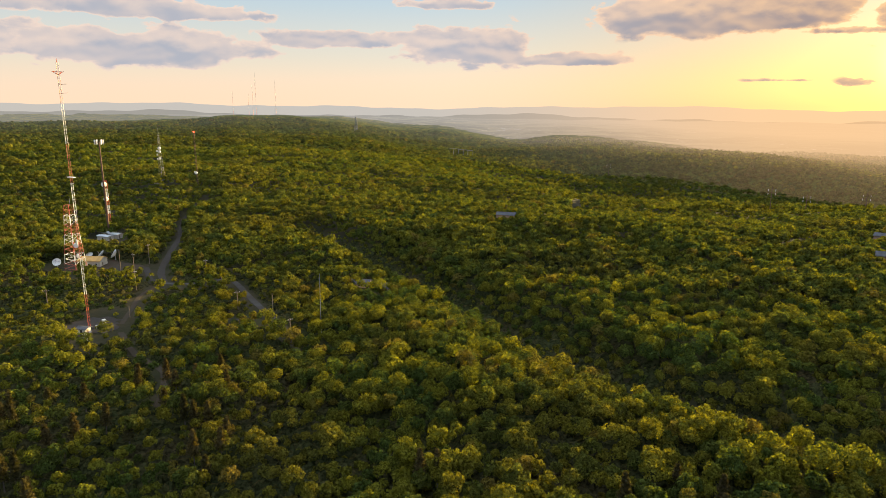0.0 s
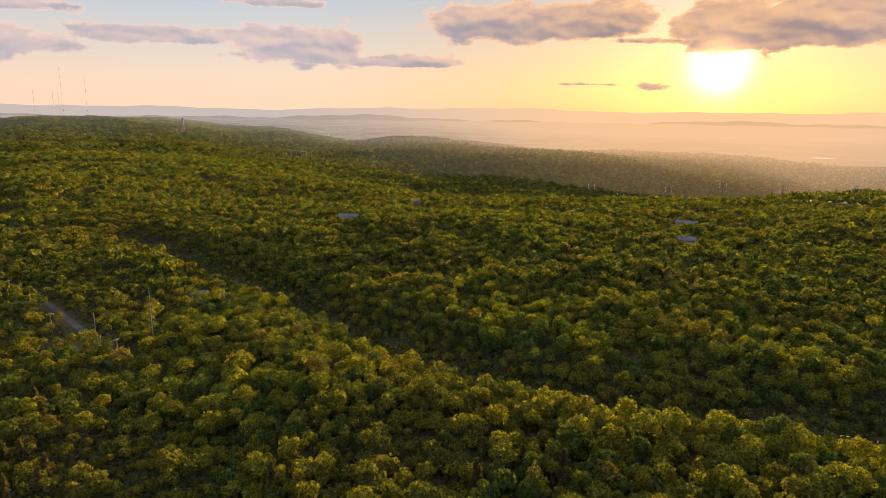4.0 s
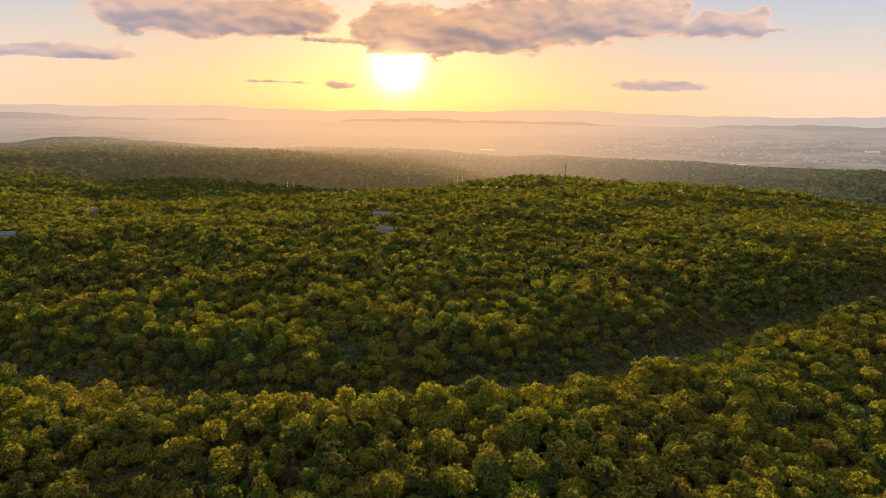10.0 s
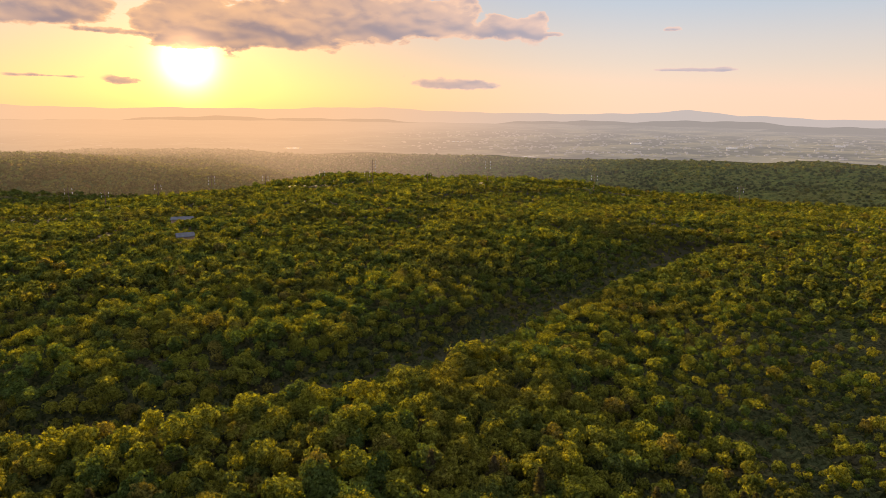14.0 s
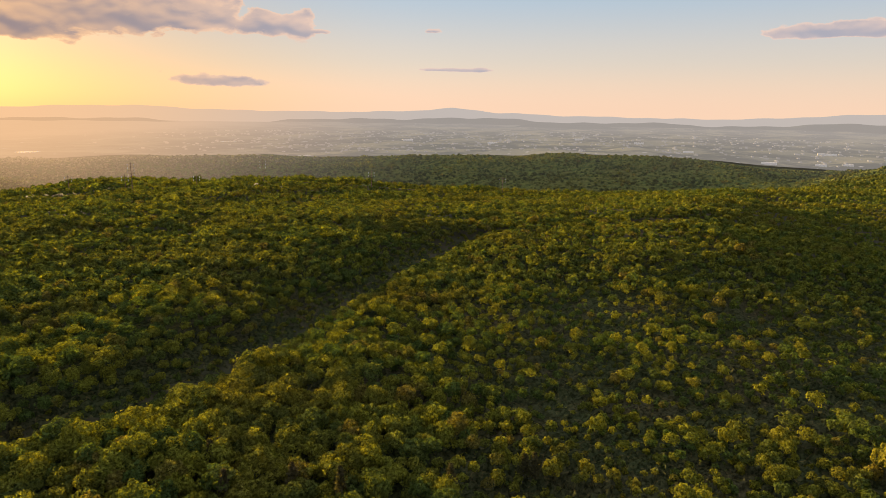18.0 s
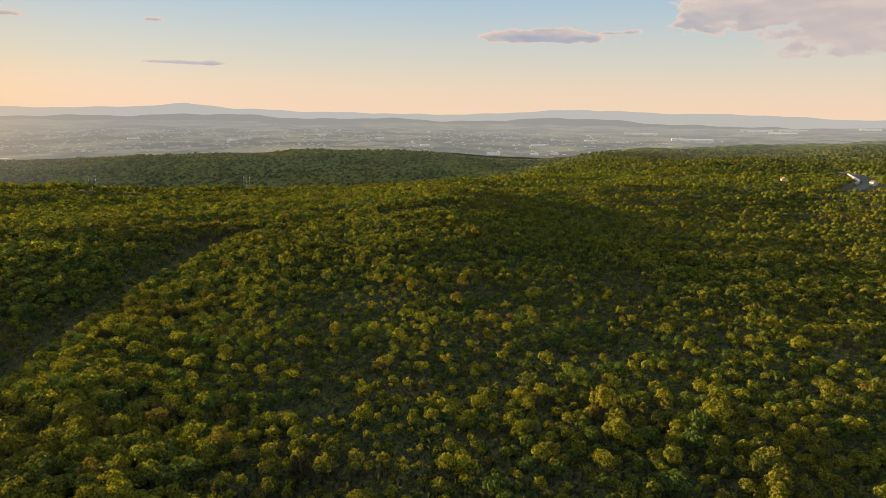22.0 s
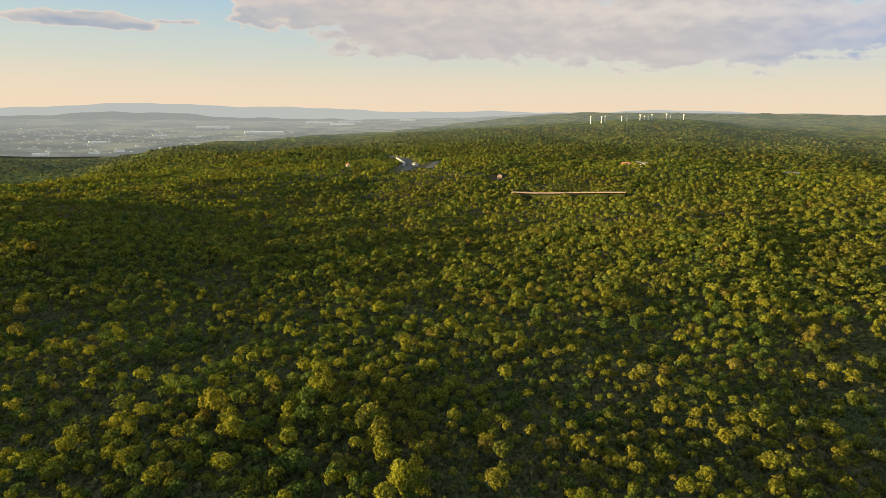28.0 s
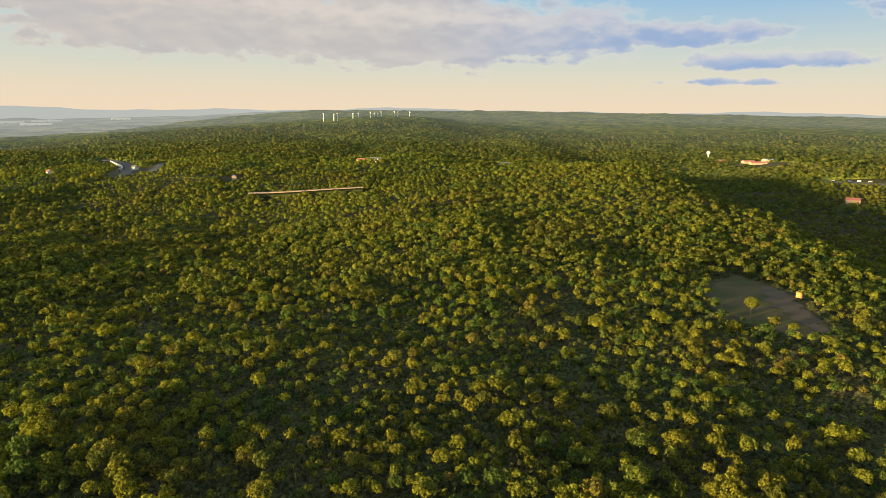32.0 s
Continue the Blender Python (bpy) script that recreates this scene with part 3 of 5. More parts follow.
def crown(level, clumps, sides, rings, leaves, leaf_size, seed=0, squat=0.78, bulk=1.0, core=(0.66, 0.80)):
    """An oak's crown of unit radius about its middle: a dark core, leafy clumps all over it, loose sprays. Gives points, triangles, slots."""
    k = np.random.default_rng(seed)
    bv, bf = ball(max(level, 1))
    stretch = np.array([k.uniform(0.88, 1.14), k.uniform(0.88, 1.14), squat * k.uniform(0.88, 1.15)])
    V = [bv * k.uniform(*core, (len(bv), 1)) * stretch * (1, 1, 0.95)]
    F = [bf[bv[bf].mean(1)[:, 2] > (-0.62 if level else 2.0)]]
    n = len(bv)
    for i in range(clumps):
        up = 1 - 1.22 * (i + k.uniform(0.2, 0.8)) / clumps
        a = 2.4 * i + k.uniform(-0.6, 0.6)
        q = math.sqrt(max(0.0, 1 - up * up))
        d = np.array([q * math.cos(a), q * math.sin(a), up])
        axis = d + (0, 0, 0.45) + k.normal(size=3) * 0.15
        axis /= np.linalg.norm(axis)
        u = np.cross(axis, (0.3, 0.9, 0.2))
        u /= np.linalg.norm(u)
        w = np.cross(axis, u)
        size = bulk * 1.5 / math.sqrt(clumps) * k.uniform(0.7, 1.3)
        mid = d * k.uniform(0.70, 0.92) * stretch
        pts = [mid + axis * size * (k.uniform(0.55, 0.8) if rings == 2 else k.uniform(0.25, 0.45))]
        for r in range(rings):
            out, drop = ((0.95, -0.25), (1.0, -0.5))[r] if rings == 1 else ((0.62, 0.36), (1.0, -0.35))[r]
            for e in range(sides):
                b = 2 * math.pi * (e + 0.5 * r + k.uniform(-0.3, 0.3)) / sides
                pts.append(mid + (u * math.cos(b) + w * math.sin(b)) * size * out * k.uniform(0.75, 1.25) + axis * size * (drop + k.uniform(-0.18, 0.18)))
        f = [(0, 1 + e, 1 + (e + 1) % sides) for e in range(sides)]
        for r in range(rings - 1):
            p, o = 1 + r * sides, 1 + (r + 1) * sides
            for e in range(sides):
                f += [(p + e, o + e, p + (e + 1) % sides), (p + (e + 1) % sides, o + e, o + (e + 1) % sides)]
        V.append(np.array(pts)), F.append(np.array(f) + n)
        n += len(pts)
    solid = sum(len(f) for f in F)
    for i in range(leaves):
        d = k.normal(size=3)
        d[2] = abs(d[2])
        d /= np.linalg.norm(d)
        p = d * k.uniform(0.95, 1.14) * stretch
        nrm = d + k.normal(size=3) * 0.5 + (0, 0, 0.3)
        u = np.cross(nrm, k.normal(size=3))
        u /= np.linalg.norm(u)
        w = np.cross(nrm / np.linalg.norm(nrm), u)
        h = leaf_size * k.uniform(0.6, 1.3)
        V.append(np.array([p - u * h - w * h * 0.4, p + u * h * 0.9 - w * h * 0.5, p + w * h * 0.9]))
        F.append(np.array([[n, n + 1, n + 2]]))
        n += 3
    V, F = np.concatenate(V), np.concatenate(F)
    used = np.unique(F)
    back = np.zeros(len(V), int)
    back[used] = np.arange(len(used))
    return V[used], back[F], (np.arange(len(F)) >= solid).astype(int)


def plant(name, places, kinds, label, sprays, mass=None, stem=(1.2, 1.4), uneven=1.15, roll=3.4, smooth=False):
    """One mesh of woodland from crown kinds, set on the land; stem: share of the crown's radius and metres."""
    x, y, s = places
    pick = rng.integers(len(kinds), size=len(x))
    turn = rng.uniform(0, 2 * math.pi, len(x))
    z = land(x, y) + stem[0] * s + stem[1] + uneven * rng.normal(size=len(x)).clip(-1.6, 2.2) + roll * (wave(x, y, 14, 0.9) + 0.6 * wave(x, y, 31, 2.2) - 0.8)
    V, F, T, S, n = [], [], [], [], 0
    hue = (rng.random(len(x)) * 0.75 + 0.25 * wave(x, y, 40, 3.0)) % 1.0
    for k, (cv, cf, cs) in enumerate(kinds):
        q = np.where(pick == k)[0]
        if not len(q):
            continue
        c, sn = np.cos(turn[q])[:, None], np.sin(turn[q])[:, None]
        w = s[q][:, None]
        hs = w * rng.uniform(0.85, 1.25, (len(q), 1))
        px = (cv[None, :, 0] * c - cv[None, :, 1] * sn) * w + x[q][:, None]
        py = (cv[None, :, 0] * sn + cv[None, :, 1] * c) * w + y[q][:, None]
        pz = cv[None, :, 2] * hs + z[q][:, None]
        V.append(np.stack([px, py, pz], -1).reshape(-1, 3))
        F.append((cf[None] + (np.arange(len(q)) * len(cv))[:, None, None]).reshape(-1, 3) + n)
        T.append(np.repeat(hue[q], len(cv)))
        S.append(np.tile(cs, len(q)))
        n += len(q) * len(cv)
    slots = np.concatenate(S)
    ob = new(name, mesh_from(name, np.concatenate(V), np.concatenate(F), mass or leaf, smooth, tone=np.concatenate(T), second=sprays, slots=slots))
    return tagged(ob, label, "woodland", kind="stuff")


# single trees nearest to the camera's post
def oak(seed):
    k = random.Random(seed)
    top = thing("oak_tree", 0, 0, -500, 0, "young oak with a rounded yellow-green crown in the scrub", "tree", "oaks in the near scrub")
    bm = tube((0, 0, -0.3), (k.uniform(-0.2, 0.2), k.uniform(-0.2, 0.2), 3.4), 0.22, 0.13, 7)
    for i in range(4):
        a = 1.57 * i + k.uniform(-0.5, 0.5)
        tube((0, 0, 1.7 + 0.3 * i), (1.7 * math.cos(a), 1.7 * math.sin(a), 4.6 + 0.3 * i), 0.11, 0.04, 5, bm)
    part("trunk", bm, bark, top, "grey-brown forking trunk")
    v, f, slots = crown(2, 46, 6, 2, 260, 0.07, seed, 0.86)
    cr = new("crown", mesh_from("crown", v * 3.6 + (0, 0, 5.6), f, leaf, second=spray_near, slots=slots))
    cr.parent = top
    return top


def take(places, keep):
    return tuple(q[keep] for q in places)


near_trees = scatter(104, 178, 3.7)
order = np.argsort(np.hypot(near_trees[0], near_trees[1]) + 25 * rng.random(len(near_trees[0])))
single = np.zeros(len(order), bool)
single[order[:298]] = True
models = [oak(s) for s in range(7)]
for i, (x, y, s) in enumerate(zip(*take(near_trees, single))):
    m = pose(x, y, ground_at(x, y), 0, 0, rng.uniform(0, 360)) @ Matrix.Diagonal((s / 3.6, s / 3.6, s / 3.6 * rng.uniform(0.85, 1.45), 1))
    src = models[i % 7]
    if i < 7:
        src.matrix_world = m
    else:
        c = copy_thing(src, Matrix())
        c.matrix_basis = m


def pine(seed):
    """A thin pine with a bare lower trunk and brown-green whorls."""
    k = random.Random(seed)
    top = thing("pine_tree", 0, 0, -500, 0, "slender pine with browned needles and a bare lower trunk", "tree", "pines near the masts")
    bm = tube((0, 0, -0.3), (k.uniform(-0.2, 0.2), k.uniform(-0.2, 0.2), 9.4), 0.19, 0.05, 7)
    for i in range(7):
        a = 2.4 * i + k.uniform(-0.4, 0.4)
        z = 2.8 + 0.75 * i
        tube((0, 0, z), ((1.9 - 0.18 * i) * math.cos(a), (1.9 - 0.18 * i) * math.sin(a), z + 0.5), 0.05, 0.02, 4, bm)
    part("trunk", bm, bark, top, "thin grey-brown trunk with short dead branches")
    n = np.random.default_rng(seed)
    V, F = [], []
    for i in range(620):
        h = n.uniform(0, 1)
        reach = (1.75 * (1 - h) ** 0.7 + 0.25) * (0.75 + 0.25 * math.sin(h * 34))
        a, q = n.uniform(0, 6.283), reach * n.uniform(0.25, 1.0)
        p = np.array([q * math.cos(a), q * math.sin(a), 3.6 + 6.4 * h + 0.25 * q])
        u, w = n.normal(size=3), n.normal(size=3) * (1, 1, 0.5)
        u, w = u / np.linalg.norm(u) * 0.42, w / np.linalg.norm(w) * 0.42
        V += [p - u * 0.6 - w * 0.5, p + u - w * 0.3, p + w]
        F.append((3 * i, 3 * i + 1, 3 * i + 2))
    cr = new("crown", mesh_from("crown", np.array(V), np.array(F), pine_m))
    cr.parent = top
    return tagged(top, "slender pine with browned needles and a bare lower trunk", "tree", "pines near the masts")


pines = [pine(300 + s) for s in range(3)]
for i in range(46):
    x, y = polar(rng.uniform(-75, -56) if i % 3 else rng.uniform(-50, 60), rng.uniform(138, 200) if i % 3 else rng.uniform(110, 150))
    m = pose(x, y, ground_at(x, y), rng.uniform(-3, 3), rng.uniform(-3, 3), rng.uniform(0, 360)) @ Matrix.Diagonal((1, 1, rng.uniform(0.8, 1.15), 1))
    if i < 3:
        pines[i].matrix_world = m
    else:
        copy_thing(pines[i % 3], Matrix()).matrix_basis = m

# the oaks straight below, leafed out finely
below = oak(30)
fine_v, fine_f, fine_s = crown(3, 160, 7, 2, 2200, 0.045, 31, 0.80)
for ob in below.children:
    if ob.name.startswith("crown"):
        ob.data = mesh_from("crown", fine_v * 3.6 + (0, 0, 5.6), fine_f, leaf, second=spray_near, slots=fine_s)
for i, (x, y, s) in enumerate(zip(*scatter(0, 15, 4.6, -181, 181))):
    m = pose(x, y, ground_at(x, y), 0, 0, rng.uniform(0, 360)) @ Matrix.Diagonal((s / 3.4, s / 3.4, s / 3.4 * rng.uniform(0.9, 1.3), 1))
    if i == 0:
        below.matrix_world = m
    else:
        copy_thing(below, Matrix()).matrix_basis = m

kinds_near = [crown(1, 18, 5, 2, 24, 0.10, 40 + q, 0.92) for q in range(9)]
kinds_mid = [crown(1, 14, 5, 1, 10, 0.14, 60 + q, 0.92) for q in range(9)]
kinds_far = [crown(1, 6, 5, 1, 2, 0.2, 80 + q, 0.84, 1.0) for q in range(9)]
kinds_dot = [crown(1, 2, 4, 1, 0, 0.3, 160 + q, 0.80, 0.6, (0.78, 1.0)) for q in range(10)]
kinds_hill = [crown(1, 0, 4, 1, 0, 0.3, 180 + q, 0.80, 1.0, (0.80, 1.06)) for q in range(12)]
plant("near_woods", take(near_trees, ~single), kinds_near, "dense young oak woods with rounded crowns", spray_near)
plant("middle_woods", scatter(178, 300, 4.0), kinds_mid, "dense oak woods lit by the low sun", spray_near)
plant("outer_woods", scatter(300, 520, 4.1), kinds_far, "oak woods with yellow-green treetops", spray_far, leaf_tiny, uneven=0.8)
plant("distant_woods", scatter(520, 800, 4.8), kinds_dot, "closed oak woods on the plateau", spray_far, leaf_tiny, uneven=0.7, smooth=True)
plant("distant_woods", scatter(800, 1120, 5.9), kinds_hill, "closed oak woods on the plateau and its brow", spray_far, leaf_tiny, uneven=0.7, smooth=True)
plant("woods_below", scatter(15, 40, 5.6, -181, 181), kinds_near, "oak woods below the camera's post", spray_near)
plant("woods_round", scatter(40, 104, 7.2, -181, 181), kinds_far, "oak woods round the camera's post", spray_far, leaf_tiny)
bx, by, bs = scatter(0, 430, 8.5, -181, 181)
ba_ = np.degrees(np.arctan2(bx, by))
plant("woods_behind", take((bx, by, bs), ((ba_ < -77) | (ba_ > 163)) & (np.hypot(bx, by) > 104)), kinds_dot, "oak woods behind the camera's post", spray_far, leaf_tiny)


def woods_end(a):
    """How far the woods of the hills reach at a heading."""
    out = np.clip(np.maximum((a - 96) / 16, (-50 - a) / 12), 0, 1)
    return (1 - out) * (np.interp(a, np.arange(-180, 181), RINGS[4][0]) + 130) + out * 4500


def in_sight(places, swell=1.0):
    """Leaves out trees hidden from the camera by nearer land; the canopy sheet covers those hollows."""
    x, y, q = places = (places[0], places[1], places[2] * swell)
    r, a = np.hypot(x, y), np.degrees(np.arctan2(x, y))
    rr = np.arange(300, 2700, 25.0)
    aa = np.arange(-78, 165, 0.5)
    Rg, Ag = np.meshgrid(rr, np.radians(aa), indexing="ij")
    up = np.maximum.accumulate((land(Rg * np.sin(Ag), Rg * np.cos(Ag)) + 5 - EYE[2]) / Rg, 0)
    i = np.clip(((r - 300) / 25).astype(int) - 1, 0, len(rr) - 1)
    j = np.clip(np.round((a + 78) * 2).astype(int), 0, len(aa) - 1)
    return take(places, ((land(x, y) + 9 - EYE[2]) / r > up[i, j]) & (r < woods_end(a) - 40))


plant("slope_trees", in_sight(scatter(1120, 1560, 8.4), 1.1), kinds_hill, "oak woods on the slopes and hills", leaf_hill, leaf_hill, (0.7, 0.8), 0.9, 2.0, True)
plant("hill_trees", in_sight(scatter(1560, 2350, 12.0), 1.05), kinds_hill, "hazy oak woods on the far hills", leaf_hill, leaf_hill, (0.5, 0.3), 0.9, 2.0, True)

# bushes in the loose scrub
bush_x, bush_y, bush_s = scatter(104, 330, 5.0)
b_az, b_r = np.degrees(np.arctan2(bush_x, bush_y)), np.hypot(bush_x, bush_y)
plant("bushes", take((bush_x, bush_y, rng.uniform(0.7, 1.5, len(bush_x))), (b_az > 38) | (b_az < -46) | (off_line(bush_x, bush_y, CUT) < 16)), [crown(1, 6, 4, 1, 3, 0.3, 200 + q) for q in range(5)], "low bushes and seedlings between the oaks", spray_far, leaf, (0.4, 0.0), 0.1, 0.0)

# the far canopy: crowns too small to tell apart, one lumpy sheet
def canopy(name, r0, r1, n_r, n_a, a0, a1, label, mat=leaf_far):
    rad = np.geomspace(r0, r1, n_r)
    ang = np.radians(np.linspace(a0, a1, n_a))
    R, A = np.meshgrid(rad, ang, indexing="ij")
    R = R * (1 + rng.uniform(-0.4, 0.4, R.shape) * (r1 / r0) ** (1 / n_r) * 0.004)
    A = A + rng.uniform(-0.35, 0.35, A.shape) * (ang[1] - ang[0])
    x, y = R * np.sin(A), R * np.cos(A)
    lump = rng.random(R.shape)
    z = land(x, y) + np.where(R > 2300, 2.5, 0.5) + 4.0 * lump ** 1.3
    ok = wooded(x, y)
    z = np.where(ok & (R < woods_end(np.degrees(A))), z, land(x, y) - 4)
    z[0] -= 7
    i, j = np.meshgrid(np.arange(n_r - 1), np.arange(n_a - 1), indexing="ij")
    q = np.stack([i * n_a + j, i * n_a + j + 1, (i + 1) * n_a + j + 1, (i + 1) * n_a + j], -1).reshape(-1, 4)
    ob = new(name, mesh_from(name, np.stack([x, y, z], -1).reshape(-1, 3), q, mat, tone=lump.ravel()))
    return tagged(ob, label, "woodland", kind="stuff")


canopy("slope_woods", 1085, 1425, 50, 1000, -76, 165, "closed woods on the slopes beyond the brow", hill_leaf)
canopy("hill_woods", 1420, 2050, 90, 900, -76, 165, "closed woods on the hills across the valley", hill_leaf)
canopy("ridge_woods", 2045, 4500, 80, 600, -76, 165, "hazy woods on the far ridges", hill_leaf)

# low scrub between the trees: one lumpy layer
def scrub(r0, r1, n_r, n_a, a0, a1):
    R, A = np.meshgrid(np.geomspace(r0, r1, n_r), np.radians(np.linspace(a0, a1, n_a)), indexing="ij")
    R = R * (1 + rng.uniform(-0.004, 0.004, R.shape))
    A = A + rng.uniform(-0.4, 0.4, A.shape) * radians((a1 - a0) / n_a)
    x, y = R * np.sin(A), R * np.cos(A)
    lump = rng.random(R.shape)
    ok = wooded(x, y) | line_gap(x, y, CUT, 9)
    z = land(x, y) + np.where(ok, 0.15 + 1.9 * lump ** 2.2, -0.5)
    i, j = np.meshgrid(np.arange(n_r - 1), np.arange(n_a - 1), indexing="ij")
    q = np.stack([i * n_a + j, i * n_a + j + 1, (i + 1) * n_a + j + 1, (i + 1) * n_a + j], -1).reshape(-1, 4)
    ob = new("undergrowth", mesh_from("undergrowth", np.stack([x, y, z], -1).reshape(-1, 3), q, scrub_m, tone=lump.ravel()))
    tagged(ob, "low green and brown scrub between the trees", "undergrowth", kind="stuff")


scrub(98, 420, 150, 640, -78, 165)
scrub(1.5, 100, 60, 150, -180, 180)

# valley plain and far mountains
turn_ = np.arange(-78, 167, 0.5)
rad_ = np.geomspace(2100, 4550, 60)
Rp, Ap = np.meshgrid(rad_, turn_, indexing="ij")
px_, py_ = Rp * np.sin(np.radians(Ap)), Rp * np.cos(np.radians(Ap))
ip, jp = np.meshgrid(np.arange(len(rad_) - 1), np.arange(len(turn_) - 1), indexing="ij")
na_ = len(turn_)
pq = np.stack([ip * na_ + jp, ip * na_ + jp + 1, (ip + 1) * na_ + jp + 1, (ip + 1) * na_ + jp], -1).reshape(-1, 4)
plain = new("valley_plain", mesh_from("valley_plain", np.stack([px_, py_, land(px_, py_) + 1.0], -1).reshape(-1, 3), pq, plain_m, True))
tagged(plain, "hazy valley floor with fields and a spread-out town", "valley", kind="structure")


def mountains(name, r, base, tops, rough, seed, label, mat=mount_m):
    """A range on the skyline; tops: heading and height in degrees over the eye's level."""
    a = np.arange(-80, 170, 0.25)
    e = np.interp(a, [q[0] for q in tops], [q[1] for q in tops]) - 0.2
    k = np.random.default_rng(seed)
    for f in (0.09, 0.21, 0.5, 1.1):
        e = e + rough * 0.06 / f ** 0.7 * np.sin(a * f * 2 + k.uniform(0, 6)) * 0.5
    rows = []
    for q, back in ((0.0, 0), (0.55, 25), (1.0, 60), (0.6, 110)):
        z = EYE[2] + np.tan(np.radians(base + (e - base) * q)) * (r + back)
        rows.append(np.stack([(r + back) * np.sin(np.radians(a)), (r + back) * np.cos(np.radians(a)), z], -1))
    n = len(a)
    i, j = np.meshgrid(np.arange(3), np.arange(n - 1), indexing="ij")
    q = np.stack([i * n + j, i * n + j + 1, (i + 1) * n + j + 1, (i + 1) * n + j], -1).reshape(-1, 4)
    ob = new(name, mesh_from(name, np.concatenate(rows), q, mat, True))
    return tagged(ob, label, "mountains", kind="structure")


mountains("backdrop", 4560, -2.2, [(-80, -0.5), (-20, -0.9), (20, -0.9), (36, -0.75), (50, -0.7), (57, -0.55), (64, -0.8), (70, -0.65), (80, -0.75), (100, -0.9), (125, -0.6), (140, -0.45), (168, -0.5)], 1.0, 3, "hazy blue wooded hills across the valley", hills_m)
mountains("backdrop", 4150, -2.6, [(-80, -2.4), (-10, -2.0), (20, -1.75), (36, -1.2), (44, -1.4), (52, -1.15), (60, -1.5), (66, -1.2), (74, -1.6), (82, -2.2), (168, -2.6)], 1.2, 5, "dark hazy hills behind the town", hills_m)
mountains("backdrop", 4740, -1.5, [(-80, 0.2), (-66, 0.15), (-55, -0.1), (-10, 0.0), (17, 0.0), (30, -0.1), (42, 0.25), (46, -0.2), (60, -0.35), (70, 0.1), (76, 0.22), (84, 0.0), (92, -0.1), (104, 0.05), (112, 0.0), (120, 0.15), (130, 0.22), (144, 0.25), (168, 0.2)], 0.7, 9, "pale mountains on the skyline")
canopy("woods_out_of_view", 430, 4300, 90, 120, 165, 284, "woods on the plateau behind")

# ---- roads and clearings ----
def strip(name, pts, width, mat, lift, label, category, step=6.0, skirt=-0.4):
    """A road laid on the land along a line of points."""
    p = [Vector((x, y, 0)) for x, y in pts]
    fine = []
    for i in range(len(p) - 1):
        a, b, c, d = p[max(i - 1, 0)], p[i], p[i + 1], p[min(i + 2, len(p) - 1)]
        n = max(2, int((c - b).length / step))
        for k in range(n):
            t = k / n
            fine.append(0.5 * ((2 * b) + (c - a) * t + (2 * a - 5 * b + 4 * c - d) * t * t + (3 * b - a - 3 * c + d) * t ** 3))
    fine.append(p[-1])
    V, F = [], []
    for i, q in enumerate(fine):
        ahead = (fine[min(i + 1, len(fine) - 1)] - fine[max(i - 1, 0)]).normalized()
        side = Vector((-ahead.y, ahead.x, 0)) * width / 2 * (1 + 0.08 * math.sin(i * 1.7))
        for k in (-1.08, -1, 1, 1.08):
            w = q + side * k
            V.append((w.x, w.y, ground_at(w.x, w.y) + (lift if abs(k) == 1 else skirt)))
    for i in range(len(fine) - 1):
        for k in range(3):
            F.append((4 * i + k + 1, 4 * i + k, 4 * i + k + 4, 4 * i + k + 5))
    ob = new(name, mesh_from(name, V, F, mat))
    return tagged(ob, label, category, kind="structure")


def patch(name, poly, mat, lift, label, category, cell=4.0):
    """A flat piece of ground with an uneven edge."""
    xs, ys = [q[0] for q in poly], [q[1] for q in poly]
    bm = bmesh.new()
    nx, ny = int((max(xs) - min(xs)) / cell) + 2, int((max(ys) - min(ys)) / cell) + 2
    grid = {}
    for i in range(nx):
        for j in range(ny):
            x, y = min(xs) + i * cell + 1.2 * math.sin(i * 3.1 + j), min(ys) + j * cell + 1.2 * math.sin(j * 2.3 + i)
            if bool(inside(np.array(x), np.array(y), poly)):
                grid[i, j] = bm.verts.new((x, y, ground_at(x, y) + lift))
    for i, j in list(grid):
        q = [grid.get(k) for k in ((i, j), (i + 1, j), (i + 1, j + 1), (i, j + 1))]
        if all(q):
            bm.faces.new(q)
    ob = part(name, bm, mat)
    return tagged(ob, label, category, kind="structure")


strip("road", ROAD, 2.8, asphalt, 0.12, "narrow worn asphalt road through the woods", "road")
strip("road", LANE[:6], 3.4, gravel_m, 0.10, "grey gravel lane up to the masts", "road")
strip("road", LANE[5:], 1.9, dirt_m, 0.11, "rutted earth drive to the mast's yard", "road")
strip("road", DRIVE, 2.8, gravel_m, 0.14, "gravel drive to the tall mast", "road")
strip("road", SPUR, 2.2, dirt_m, 0.12, "rutted earth track past the mast", "road")
strip("road", STUB, 5.0, gravel_m, 0.16, "short gravel stub beside the road", "road")
strip("road", CUT[2:5], 1.3, dirt_m, 0.10, "stony track in the cleared strip", "road")
strip("road", CUT_END, 1.8, dirt_m, 0.10, "pale earth track through low scrub", "road")
strip("road", FREEWAY, 13, asphalt, 0.5, "wide grey highway in a cutting among the woods", "road")
strip("barrier_wall", [(1178, -124), (1120, -128), (1065, -127), (985, -113)], 1.4, concrete_m, 3.6, "pale concrete barrier wall along the highway bend", "wall")
strip("road", RAMP, 11, asphalt, 0.5, "grey highway ramp among trees", "road")
# bank added and raised so the track shows over the trees from the camera
strip("embankment", BERM, 15.0, scrub_m, 5.6, "long scrub-covered bank added to lift the track into view", "embankment")
